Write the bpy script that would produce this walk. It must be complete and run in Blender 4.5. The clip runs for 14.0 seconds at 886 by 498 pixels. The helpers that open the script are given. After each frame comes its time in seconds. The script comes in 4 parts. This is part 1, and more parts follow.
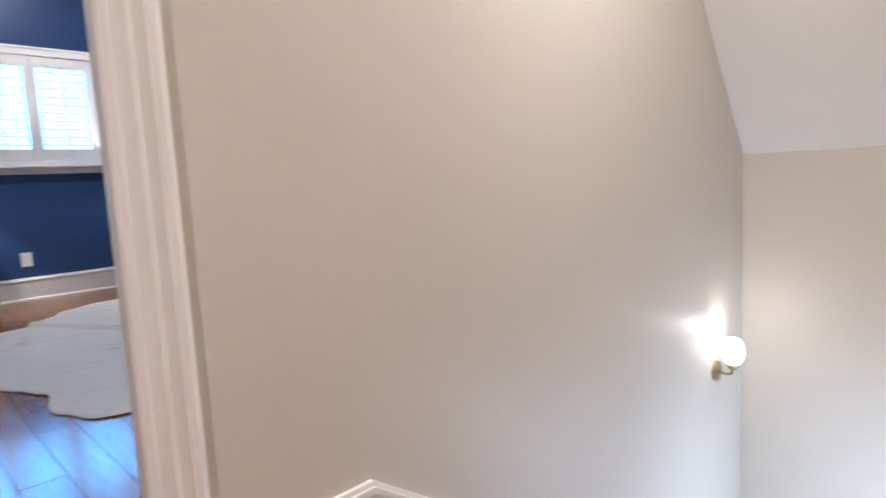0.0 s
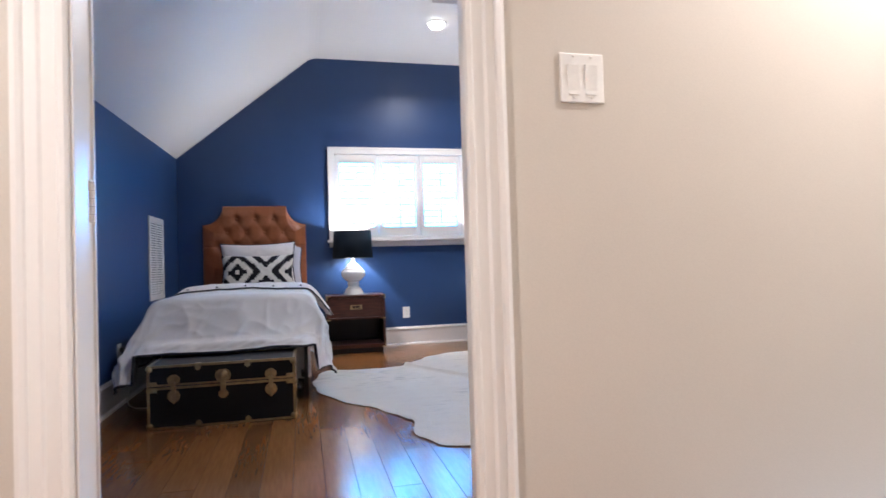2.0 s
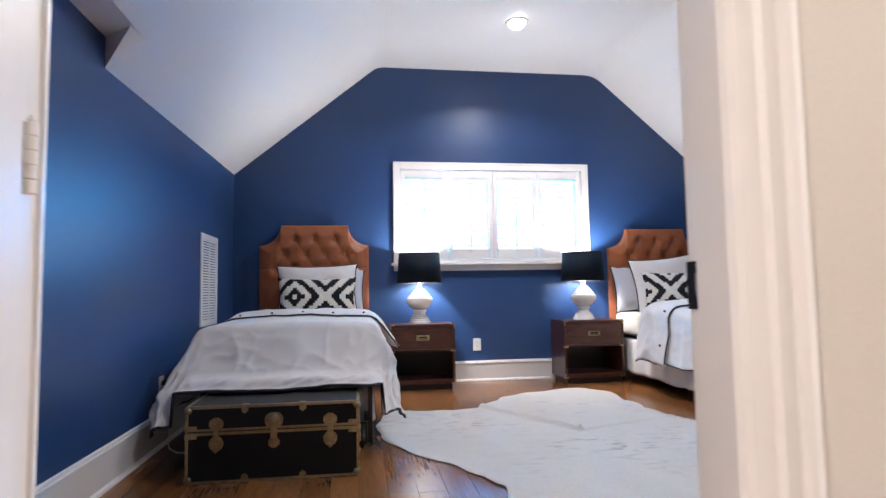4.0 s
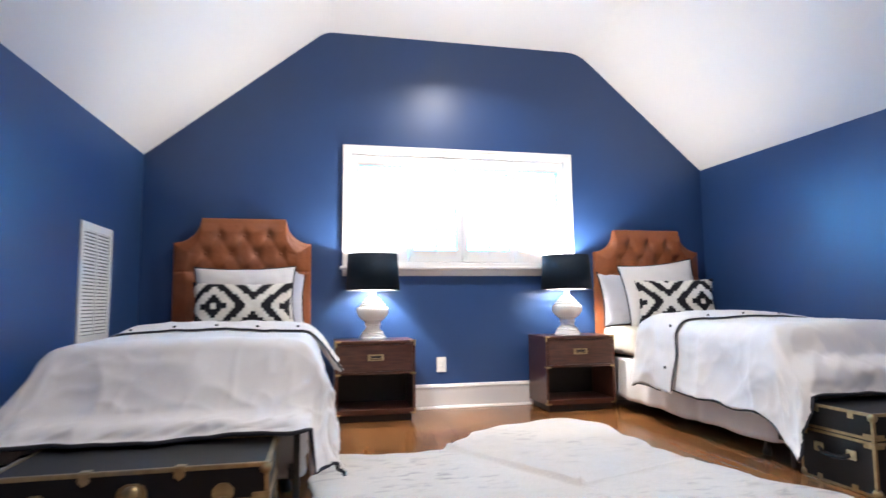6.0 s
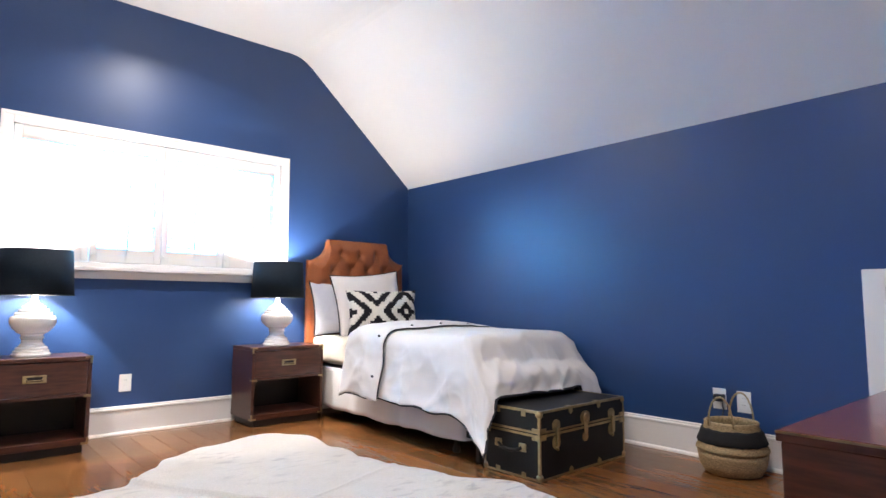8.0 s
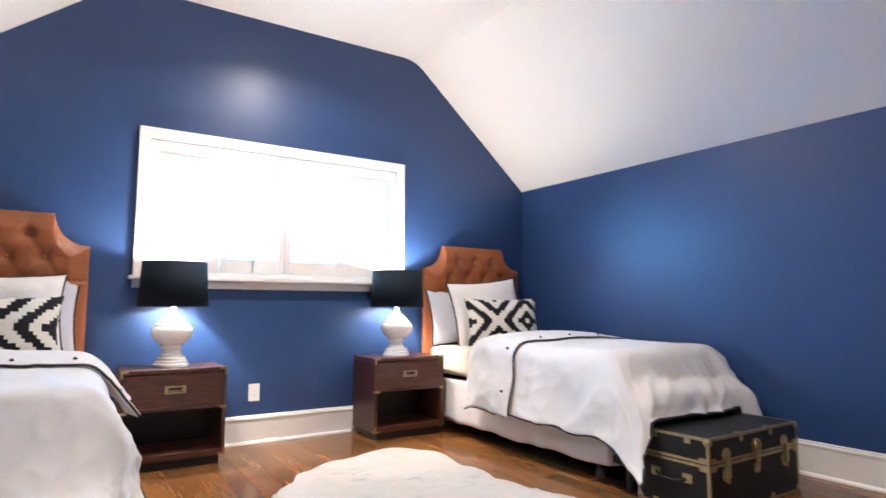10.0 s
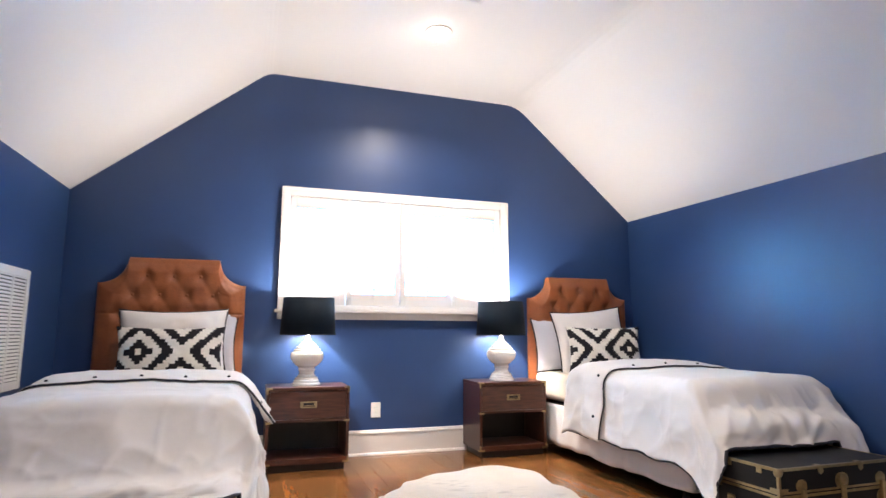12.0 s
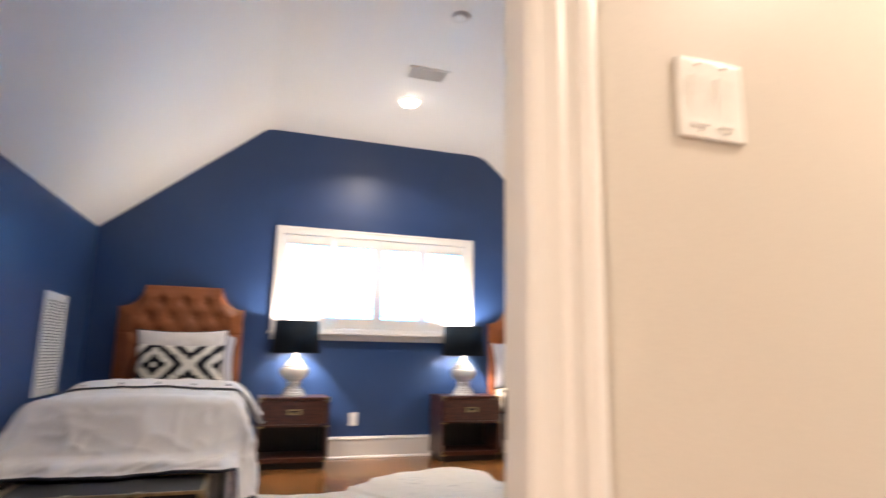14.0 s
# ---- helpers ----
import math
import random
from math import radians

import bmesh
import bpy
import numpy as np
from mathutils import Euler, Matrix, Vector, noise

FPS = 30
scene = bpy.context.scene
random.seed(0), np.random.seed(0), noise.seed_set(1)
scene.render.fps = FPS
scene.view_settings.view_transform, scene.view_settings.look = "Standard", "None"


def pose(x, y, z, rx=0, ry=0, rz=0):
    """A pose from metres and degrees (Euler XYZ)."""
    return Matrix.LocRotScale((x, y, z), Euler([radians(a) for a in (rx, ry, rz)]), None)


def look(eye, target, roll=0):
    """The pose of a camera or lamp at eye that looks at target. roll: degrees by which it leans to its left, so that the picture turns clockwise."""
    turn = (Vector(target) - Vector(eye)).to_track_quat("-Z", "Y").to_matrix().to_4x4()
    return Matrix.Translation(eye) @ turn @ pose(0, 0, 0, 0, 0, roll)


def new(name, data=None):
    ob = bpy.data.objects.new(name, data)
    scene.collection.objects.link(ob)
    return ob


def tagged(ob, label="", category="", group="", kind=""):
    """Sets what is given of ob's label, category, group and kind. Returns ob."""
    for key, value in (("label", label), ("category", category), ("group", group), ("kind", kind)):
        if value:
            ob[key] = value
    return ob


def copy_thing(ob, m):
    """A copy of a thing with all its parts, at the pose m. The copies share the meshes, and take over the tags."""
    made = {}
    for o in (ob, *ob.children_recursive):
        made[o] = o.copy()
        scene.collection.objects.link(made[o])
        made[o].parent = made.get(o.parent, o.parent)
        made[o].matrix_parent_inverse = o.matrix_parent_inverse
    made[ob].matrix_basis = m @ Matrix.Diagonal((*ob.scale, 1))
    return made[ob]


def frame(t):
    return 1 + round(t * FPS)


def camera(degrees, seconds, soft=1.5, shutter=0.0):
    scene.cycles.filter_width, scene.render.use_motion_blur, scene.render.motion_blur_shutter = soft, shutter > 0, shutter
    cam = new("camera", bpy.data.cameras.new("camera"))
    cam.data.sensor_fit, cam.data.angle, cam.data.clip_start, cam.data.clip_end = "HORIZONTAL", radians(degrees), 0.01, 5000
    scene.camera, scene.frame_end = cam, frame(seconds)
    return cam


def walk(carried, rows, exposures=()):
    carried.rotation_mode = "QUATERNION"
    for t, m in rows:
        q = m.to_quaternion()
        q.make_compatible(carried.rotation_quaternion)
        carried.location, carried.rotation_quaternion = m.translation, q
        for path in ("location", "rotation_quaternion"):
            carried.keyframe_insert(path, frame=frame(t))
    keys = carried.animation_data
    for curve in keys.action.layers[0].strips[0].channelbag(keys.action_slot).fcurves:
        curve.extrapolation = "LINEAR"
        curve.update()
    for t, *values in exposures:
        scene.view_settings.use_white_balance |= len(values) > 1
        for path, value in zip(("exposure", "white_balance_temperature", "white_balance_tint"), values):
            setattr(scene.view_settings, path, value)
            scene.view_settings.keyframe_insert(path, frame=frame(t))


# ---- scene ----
cam = camera(74.3, 14.0, soft=1.5, shutter=0.5)
PATH = [
    (0, (0.154, 0.316, 0.898), (1.558, 1.719, 0.662), -2.9),
    (0.5, (0.128, 0.221, 0.922), (1.278, 1.843, 0.721), -2.6),
    (1, (0.120, 0.119, 0.934), (0.935, 1.94, 0.823), -2.1),
    (1.5, (0.107, 0.05, 0.936), (0.712, 1.954, 0.919), -2.0),
    (2, (0.075, 0.045, 0.936), (0.541, 1.988, 0.979), -1.7),
    (2.5, (0.045, 0.106, 0.94), (0.418, 2.067, 1.035), -1.4),
    (3, (-0.007, 0.265, 0.928), (0.328, 2.232, 1.051), -1.2),
    (5.3, (0.072, 1.368, 0.912), (0.325, 3.346, 1.077), -0.8),
    (5.5, (0.083, 1.455, 0.900), (0.363, 3.428, 1.071), -0.7),
    (6, (0.163, 1.695, 0.895), (0.582, 3.642, 1.079), -0.6),
    (6.5, (0.240, 1.831, 0.933), (0.888, 3.715, 1.119), -0.3),
    (7, (0.240, 1.822, 0.944), (1.234, 3.555, 1.143), -0.05),
    (7.2, (0.218, 1.820, 0.945), (1.339, 3.464, 1.144), -0.3),
    (9.3, (-0.063, 1.99, 0.984), (1.292, 3.449, 1.171), 0.3),
    (9.5, (-0.089, 2.049, 1.006), (1.192, 3.574, 1.188), 0.1),
    (10, (0.006, 2.195, 0.999), (1.078, 3.871, 1.198), 0.1),
    (10.5, (0.029, 2.227, 1.009), (1.013, 3.952, 1.249), 0.1),
    (11, (0.053, 2.111, 0.991), (0.959, 3.874, 1.257), 0.2),
    (11.5, (0.115, 1.889, 1.019), (0.842, 3.733, 1.287), 0.1),
    (12, (0.146, 1.629, 1.029), (0.766, 3.51, 1.31), 0.2),
    (12.5, (0.225, 1.330, 1.042), (0.664, 3.261, 1.340), 0.25),
    (13, (0.204, 1.039, 1.065), (0.43, 3.004, 1.36), 0.2),
    (13.5, (0.131, 0.874, 1.032), (0.356, 2.834, 1.357), 0.7),
    (14, (0.134, 0.733, 1.006), (0.756, 2.6, 1.363), 1.0),
]
walk(cam, [(t, look(eye, target, roll)) for t, eye, target, roll in PATH],
     exposures=[(0, -0.48, 6040, 12), (0.5, -0.53, 6080, 12), (1.5, -0.17, 6050, 12), (3.2, -0.20, 5980, 12), (5.3, 0.47, 6330, 10), (7.2, 0.44, 6450, 11), (9.3, 0.46, 6800, 12), (12.5, 0.40, 7080, 14), (13.2, 0.27, 7000, 14), (14, 0.05, 7500, 14)])

# ---- plan ----
XL, XR = -1.205, 3.828          # side walls of the bedroom
YG, YF = 6.69, 1.53             # gable wall, front wall (room side)
YH = 1.39                       # front wall (hall side)
KNEE_L, KNEE_R, TOP = 2.105, 2.163, 3.255  # side walls at the gable, flat ceiling
TXL, TXR = 0.213, 2.573         # the flat ceiling's edges
DL, DR, DH = -0.392, 0.500, 2.06  # doorway
WX0, WX1, WZ0, WZ1 = 0.378, 2.444, 1.212, 2.243  # window casing, outside
HX, HB = -1.25, -1.15           # hall: left wall, back wall
SX, SY = 0.945, 0.28            # stair: top nosing, inner wall
FX = 3.53                       # stair: far wall

# ---- world and lights ----
world = bpy.data.worlds.new("world")
scene.world = world
world.use_nodes = True
wn = world.node_tree.nodes
sky = wn.new("ShaderNodeTexSky")
sky.sky_type, sky.sun_disc = "NISHITA", False
sky.sun_elevation, sky.sun_rotation = radians(50), radians(180)
wn["Background"].inputs["Strength"].default_value = 0.1
world.node_tree.links.new(sky.outputs[0], wn["Background"].inputs["Color"])


def lamp_light(name, kind, at, power, colour, size=0.1, target=None):
    data = bpy.data.lights.new(name, kind)
    data.energy, data.color = power, colour
    if kind == "AREA":
        data.shape, data.size = "DISK", size
    elif kind != "SUN":
        data.shadow_soft_size = size
    ob = new(name, data)
    ob.matrix_world = look(at, target) if target else Matrix.Translation(at)
    return ob


sun = lamp_light("sun", "SUN", (0, -5, 12), 2.0, (1, 0.95, 0.88), target=(0, 0, 0))
sun.data.angle = radians(10)

WARM, NEUTRAL = (1.0, 0.93, 0.86), (1.0, 0.95, 0.90)
P_CAN, P_LAMP, P_HALL, P_STAIR = 36, 54, 49, 38

# ---- materials ----


def material(name, colour, rough=0.5, metal=0.0, grain=40.0, vary=0.08, patch=2.0, stain=0.06, bump=0.1, depth=0.002,
             stretch=(1, 1, 1), second=None, coat=0.0, random_value=0.0, sheen=0.0, spec=0.5, rough_vary=0.06, wrinkle=0.0):
    """A surface whose colour varies at two scales, with a fine relief and an uneven gloss."""
    m = bpy.data.materials.new(name)
    m.use_nodes = True
    nt = m.node_tree
    n, link = nt.nodes, nt.links.new
    b = n["Principled BSDF"]
    co = n.new("ShaderNodeTexCoord")
    mp = n.new("ShaderNodeMapping")
    mp.inputs["Scale"].default_value = stretch
    link(co.outputs["Object"], mp.inputs["Vector"])
    fine, broad = n.new("ShaderNodeTexNoise"), n.new("ShaderNodeTexNoise")
    fine.inputs["Scale"].default_value, fine.inputs["Detail"].default_value = grain, 5
    broad.inputs["Scale"].default_value, broad.inputs["Detail"].default_value = patch, 3
    link(mp.outputs[0], fine.inputs["Vector"])
    link(mp.outputs[0], broad.inputs["Vector"])
    mix = n.new("ShaderNodeMix")
    mix.data_type = "RGBA"
    c = Vector(colour)
    other = Vector(second) if second else c * (1 - 2.2 * vary)
    mix.inputs["A"].default_value = (*c, 1)
    mix.inputs["B"].default_value = (*other, 1)
    ramp = n.new("ShaderNodeMapRange")
    ramp.inputs["From Min"].default_value, ramp.inputs["From Max"].default_value = 0.35, 0.65
    link(fine.outputs["Fac"], ramp.inputs["Value"])
    link(ramp.outputs[0], mix.inputs["Factor"])
    hsv = n.new("ShaderNodeHueSaturation")
    link(mix.outputs["Result"], hsv.inputs["Color"])
    val = n.new("ShaderNodeMapRange")
    val.inputs["From Min"].default_value, val.inputs["From Max"].default_value = 0.3, 0.7
    val.inputs["To Min"].default_value, val.inputs["To Max"].default_value = 1 - stain, 1 + stain
    link(broad.outputs["Fac"], val.inputs["Value"])
    if random_value:
        info = n.new("ShaderNodeObjectInfo")
        rv = n.new("ShaderNodeMapRange")
        rv.inputs["To Min"].default_value, rv.inputs["To Max"].default_value = 1 - random_value, 1 + random_value
        link(info.outputs["Random"], rv.inputs["Value"])
        mul = n.new("ShaderNodeMath")
        mul.operation = "MULTIPLY"
        link(val.outputs[0], mul.inputs[0])
        link(rv.outputs[0], mul.inputs[1])
        link(mul.outputs[0], hsv.inputs["Value"])
    else:
        link(val.outputs[0], hsv.inputs["Value"])
    link(hsv.outputs[0], b.inputs["Base Color"])
    rr = n.new("ShaderNodeMapRange")
    rr.inputs["To Min"].default_value, rr.inputs["To Max"].default_value = max(rough - rough_vary, 0.02), rough + rough_vary
    link(broad.outputs["Fac"], rr.inputs["Value"])
    link(rr.outputs[0], b.inputs["Roughness"])
    b.inputs["Metallic"].default_value = metal
    b.inputs["Specular IOR Level"].default_value = spec
    b.inputs["Coat Weight"].default_value = coat
    b.inputs["Coat Roughness"].default_value = 0.12
    b.inputs["Sheen Weight"].default_value = sheen
    if bump:
        bp = n.new("ShaderNodeBump")
        bp.inputs["Strength"].default_value, bp.inputs["Distance"].default_value = bump, depth
        link(fine.outputs["Fac"], bp.inputs["Height"])
        link(bp.outputs[0], b.inputs["Normal"])
        if wrinkle:
            w1 = n.new("ShaderNodeTexNoise")
            w1.inputs["Scale"].default_value, w1.inputs["Detail"].default_value, w1.inputs["Distortion"].default_value = 5.0, 3.0, 0.5
            link(mp.outputs[0], w1.inputs["Vector"])
            wb = n.new("ShaderNodeBump")
            wb.inputs["Strength"].default_value, wb.inputs["Distance"].default_value = wrinkle, 0.03
            link(w1.outputs["Fac"], wb.inputs["Height"])
            link(wb.outputs[0], bp.inputs["Normal"])
    return m


def glow(name, colour, strength):
    m = bpy.data.materials.new(name)
    m.use_nodes = True
    b = m.node_tree.nodes["Principled BSDF"]
    b.inputs["Base Color"].default_value = (*colour, 1)
    b.inputs["Emission Color"].default_value = (*colour, 1)
    b.inputs["Emission Strength"].default_value = strength
    return m


def glass(name):
    m = bpy.data.materials.new(name)
    m.use_nodes = True
    b = m.node_tree.nodes["Principled BSDF"]
    b.inputs["Transmission Weight"].default_value = 1
    b.inputs["Roughness"].default_value = 0.0
    b.inputs["IOR"].default_value = 1.45
    return m


def woven_pattern(name):
    """Black and cream stepped diamonds of a kilim cushion, by the cushion's own width and height."""
    m = material(name, (0.74, 0.72, 0.66), rough=0.9, grain=400, vary=0.1, bump=0.4, depth=0.001, spec=0.2)
    nt = m.node_tree
    n, link = nt.nodes, nt.links.new
    co = n.new("ShaderNodeTexCoord")
    xyz = n.new("ShaderNodeSeparateXYZ")
    link(co.outputs["Object"], xyz.inputs[0])

    def op(kind, a, b=0.0):
        node = n.new("ShaderNodeMath")
        node.operation = kind
        for i, v in enumerate((a, b)):
            if isinstance(v, (int, float)):
                node.inputs[i].default_value = v
            else:
                link(v, node.inputs[i])
        return node.outputs[0]
    step = 0.535 / 30
    u = op("MULTIPLY", op("FLOOR", op("DIVIDE", xyz.outputs["X"], step)), step)
    v = op("MULTIPLY", op("FLOOR", op("DIVIDE", op("ADD", xyz.outputs["Z"], -0.195), step * 1.2)), step * 1.2)
    across = op("ABSOLUTE", op("SUBTRACT", op("MODULO", op("ADD", u, 11.5 * step + 1.5 * 0.535), 0.535), 0.2675))
    d = op("ADD", across, op("ABSOLUTE", op("ADD", v, step * 0.6)))
    dark = op("LESS_THAN", op("MODULO", op("ADD", d, 0.116), 0.138), 0.070)
    mix = n.new("ShaderNodeMix")
    mix.data_type = "RGBA"
    mix.inputs["B"].default_value = (0.012, 0.012, 0.016, 1)
    b = n["Principled BSDF"]
    old = b.inputs["Base Color"].links[0].from_socket
    link(old, mix.inputs["A"])
    link(dark, mix.inputs["Factor"])
    link(mix.outputs["Result"], b.inputs["Base Color"])
    return m


def hide_material(name):
    """Cream hair with faint grey strokes in clouds."""
    m = material(name, (0.53, 0.495, 0.455), rough=0.92, grain=160, vary=0.06, patch=2.2, stain=0.07, bump=0.6, depth=0.003, stretch=(1, 0.45, 1), sheen=0.3)
    nt = m.node_tree
    n, link = nt.nodes, nt.links.new
    co = n.new("ShaderNodeTexCoord")
    mp = n.new("ShaderNodeMapping")
    mp.inputs["Scale"].default_value, mp.inputs["Rotation"].default_value = (2.6, 6.0, 1), (0, 0, radians(-38))
    link(co.outputs["Object"], mp.inputs["Vector"])
    cloud, stroke = n.new("ShaderNodeTexNoise"), n.new("ShaderNodeTexNoise")
    cloud.inputs["Scale"].default_value, cloud.inputs["Detail"].default_value = 1.3, 3
    stroke.inputs["Scale"].default_value, stroke.inputs["Detail"].default_value = 3.0, 8
    link(co.outputs["Object"], cloud.inputs["Vector"])
    link(mp.outputs[0], stroke.inputs["Vector"])
    a, b2, mul = n.new("ShaderNodeMapRange"), n.new("ShaderNodeMapRange"), n.new("ShaderNodeMath")
    a.inputs["From Min"].default_value, a.inputs["From Max"].default_value = 0.46, 0.64
    b2.inputs["From Min"].default_value, b2.inputs["From Max"].default_value = 0.52, 0.66
    link(cloud.outputs["Fac"], a.inputs["Value"])
    link(stroke.outputs["Fac"], b2.inputs["Value"])
    mul.operation = "MULTIPLY"
    link(a.outputs[0], mul.inputs[0])
    link(b2.outputs[0], mul.inputs[1])
    mix = n.new("ShaderNodeMix")
    mix.data_type = "RGBA"
    mix.inputs["B"].default_value = (0.27, 0.255, 0.25, 1)
    b = n["Principled BSDF"]
    link(b.inputs["Base Color"].links[0].from_socket, mix.inputs["A"])
    link(mul.outputs[0], mix.inputs["Factor"])
    link(mix.outputs["Result"], b.inputs["Base Color"])
    return m


M = {
    "blue": material("blue_satin_paint", (0.0235, 0.062, 0.180), rough=0.38, grain=260, vary=0.04, patch=1.3, stain=0.05, bump=0.10, depth=0.0006, spec=0.50, rough_vary=0.03),
    "ceiling": material("warm_white_paint", (0.86, 0.84, 0.82), rough=0.55, grain=200, vary=0.015, patch=1.0, stain=0.015, bump=0.08, depth=0.0008),
    "beige": material("greige_wall_paint", (0.60, 0.545, 0.48), rough=0.45, grain=220, vary=0.02, patch=1.2, stain=0.025, bump=0.12, depth=0.0008),
    "trim": material("white_gloss_trim", (0.80, 0.77, 0.74), rough=0.30, grain=60, vary=0.005, patch=2, stain=0.012, bump=0.02, depth=0.0004, rough_vary=0.03),
    "floor": material("stained_oak_plank", (0.225, 0.095, 0.032), spec=0.42, rough=0.18, grain=9, vary=0.2, patch=1.1, stain=0.14, bump=0.0, rough_vary=0.012,
                      stretch=(9, 0.7, 9), second=(0.180, 0.072, 0.024), random_value=0.2, coat=0.0),
    "walnut": material("dark_walnut", (0.088, 0.028, 0.016), rough=0.33, grain=8, vary=0.2, patch=3, stain=0.15, bump=0.1, depth=0.0006,
                       stretch=(1.2, 8, 10), second=(0.045, 0.014, 0.009), coat=0.2),
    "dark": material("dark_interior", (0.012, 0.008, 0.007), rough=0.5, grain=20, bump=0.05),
    "brass": material("aged_brass", (0.46, 0.36, 0.20), rough=0.33, metal=0.9, grain=40, vary=0.12, patch=14, stain=0.15, bump=0.05, depth=0.0004),
    "leather": material("cognac_leather", (0.345, 0.104, 0.036), rough=0.40, grain=180, vary=0.14, patch=6, stain=0.12, bump=0.35, depth=0.001, spec=0.45),
    "linen": material("white_cotton", (0.71, 0.68, 0.665), rough=0.85, grain=500, vary=0.05, patch=5, stain=0.03, bump=0.25, depth=0.0008, wrinkle=0.10, sheen=0.25),
    "cream": material("cream_sheet", (0.70, 0.64, 0.54), rough=0.85, grain=400, vary=0.05, patch=5, stain=0.03, bump=0.25, depth=0.0008, wrinkle=0.13, sheen=0.2),
    "shirting": material("pale_blue_cotton", (0.55, 0.56, 0.64), rough=0.85, grain=400, vary=0.05, bump=0.25, depth=0.0008, wrinkle=0.13, sheen=0.2),
    "navy": material("navy_piping", (0.012, 0.013, 0.022), rough=0.8, grain=300, bump=0.2),
    "black": material("black_metal", (0.012, 0.012, 0.013), rough=0.45, grain=50, bump=0.05),
    "vinyl": material("black_vinyl", (0.0070, 0.0077, 0.0091), spec=0.3, rough=0.5, grain=350, vary=0.2, patch=5, stain=0.2, bump=0.4, depth=0.0008),
    "shade": material("black_paper_shade", (0.006, 0.014, 0.025), spec=0.2, rough=0.75, grain=120, vary=0.1, bump=0.15, depth=0.0005),
    "lining": material("white_shade_lining", (0.80, 0.78, 0.74), rough=0.6, grain=120, bump=0.05),
    "ceramic": material("white_glazed_ceramic", (0.84, 0.83, 0.80), rough=0.14, grain=30, vary=0.02, bump=0.03, coat=0.5),
    "plastic": material("white_plastic", (0.82, 0.80, 0.77), rough=0.35, grain=60, vary=0.02, bump=0.02),
    "grey": material("grey_slot", (0.12, 0.12, 0.12), rough=0.6, bump=0.02),
    "hide": hide_material("cream_cowhide"),
    "hide_edge": material("dark_hide_edge", (0.16, 0.12, 0.09), rough=0.9, grain=60, bump=0.2),
    "seagrass": material("woven_seagrass", (0.50, 0.36, 0.19), rough=0.85, grain=30, vary=0.25, patch=9, stain=0.12, bump=0.7, depth=0.004, stretch=(3, 3, 9)),
    "wool": material("black_wool", (0.012, 0.012, 0.014), rough=0.95, grain=120, bump=0.6, depth=0.003),
    "mahogany": material("mahogany_veneer", (0.13, 0.035, 0.018), rough=0.22, grain=8, vary=0.2, patch=2, stain=0.15, bump=0.06, stretch=(8, 1, 8), second=(0.07, 0.02, 0.011), coat=0.3),
    "chrome": material("brushed_nickel", (0.62, 0.60, 0.58), rough=0.25, metal=1.0, grain=80, vary=0.05, bump=0.05),
    "bronze": material("dark_bronze", (0.045, 0.035, 0.03), rough=0.35, metal=0.8, grain=60, vary=0.2, bump=0.1),
    "kilim": woven_pattern("kilim_weave"),
    "glass": glass("window_glass"),
    "sky": glow("bright_sky", (0.085, 0.48, 1.0), 29.0),
    "lens": glow("lit_lens", (1.0, 0.93, 0.86), 25.0),
    "bulb": glow("lit_bulb", (1.0, 0.86, 0.70), 40.0),
    "globe": glow("lit_frosted_glass", (1.0, 0.90, 0.80), 7.0),
}

# ---- mesh helpers ----


def mesh_object(name, bm, mat, parent=None, smooth=False):
    me = bpy.data.meshes.new(name)
    bmesh.ops.recalc_face_normals(bm, faces=bm.faces)
    bm.to_mesh(me)
    bm.free()
    me.materials.append(M[mat] if isinstance(mat, str) else mat)
    if smooth:
        for p in me.polygons:
            p.use_smooth = True
    ob = new(name, me)
    if parent:
        ob.parent = parent
    return ob


def part(name, bm, mat, parent, label="", smooth=False):
    ob = mesh_object(name, bm, mat, parent, smooth)
    return tagged(ob, label) if label else ob


def thing(name, m, label, category, group="", kind=""):
    ob = new(name)
    ob.empty_display_size = 0.1
    ob.matrix_world = m
    return tagged(ob, label, category, group, kind)


def structure(name, bm, mat, label="", category="", smooth=False):
    return tagged(mesh_object(name, bm, mat, None, smooth), label, category, "", "structure")


def box(x0, x1, y0, y1, z0, z1, bevel=0.0, bm=None, segments=2):
    bm = bm or bmesh.new()
    made = bmesh.ops.create_cube(bm, size=1.0, matrix=Matrix.Translation(((x0 + x1) / 2, (y0 + y1) / 2, (z0 + z1) / 2)) @ Matrix.Diagonal((abs(x1 - x0), abs(y1 - y0), abs(z1 - z0), 1)))
    if bevel:
        vs = set(made["verts"])
        es = [e for e in bm.edges if e.verts[0] in vs and e.verts[1] in vs]
        bmesh.ops.bevel(bm, geom=es, offset=bevel, segments=segments, affect="EDGES", profile=0.5)
    return bm


def prism(points, axis, a, b, bm=None, bevel=0.0):
    """A closed outline in the plane across an axis ("x": y,z; "y": x,z; "z": x,y), drawn from a to b."""
    bm = bm or bmesh.new()

    def at(p, q):
        return {"x": (q, p[0], p[1]), "y": (p[0], q, p[1]), "z": (p[0], p[1], q)}[axis]
    one, two = [bm.verts.new(at(p, a)) for p in points], [bm.verts.new(at(p, b)) for p in points]
    k = len(points)
    bm.faces.new(one)
    bm.faces.new(two[::-1])
    for i in range(k):
        bm.faces.new((one[i], one[(i + 1) % k], two[(i + 1) % k], two[i]))
    return bm


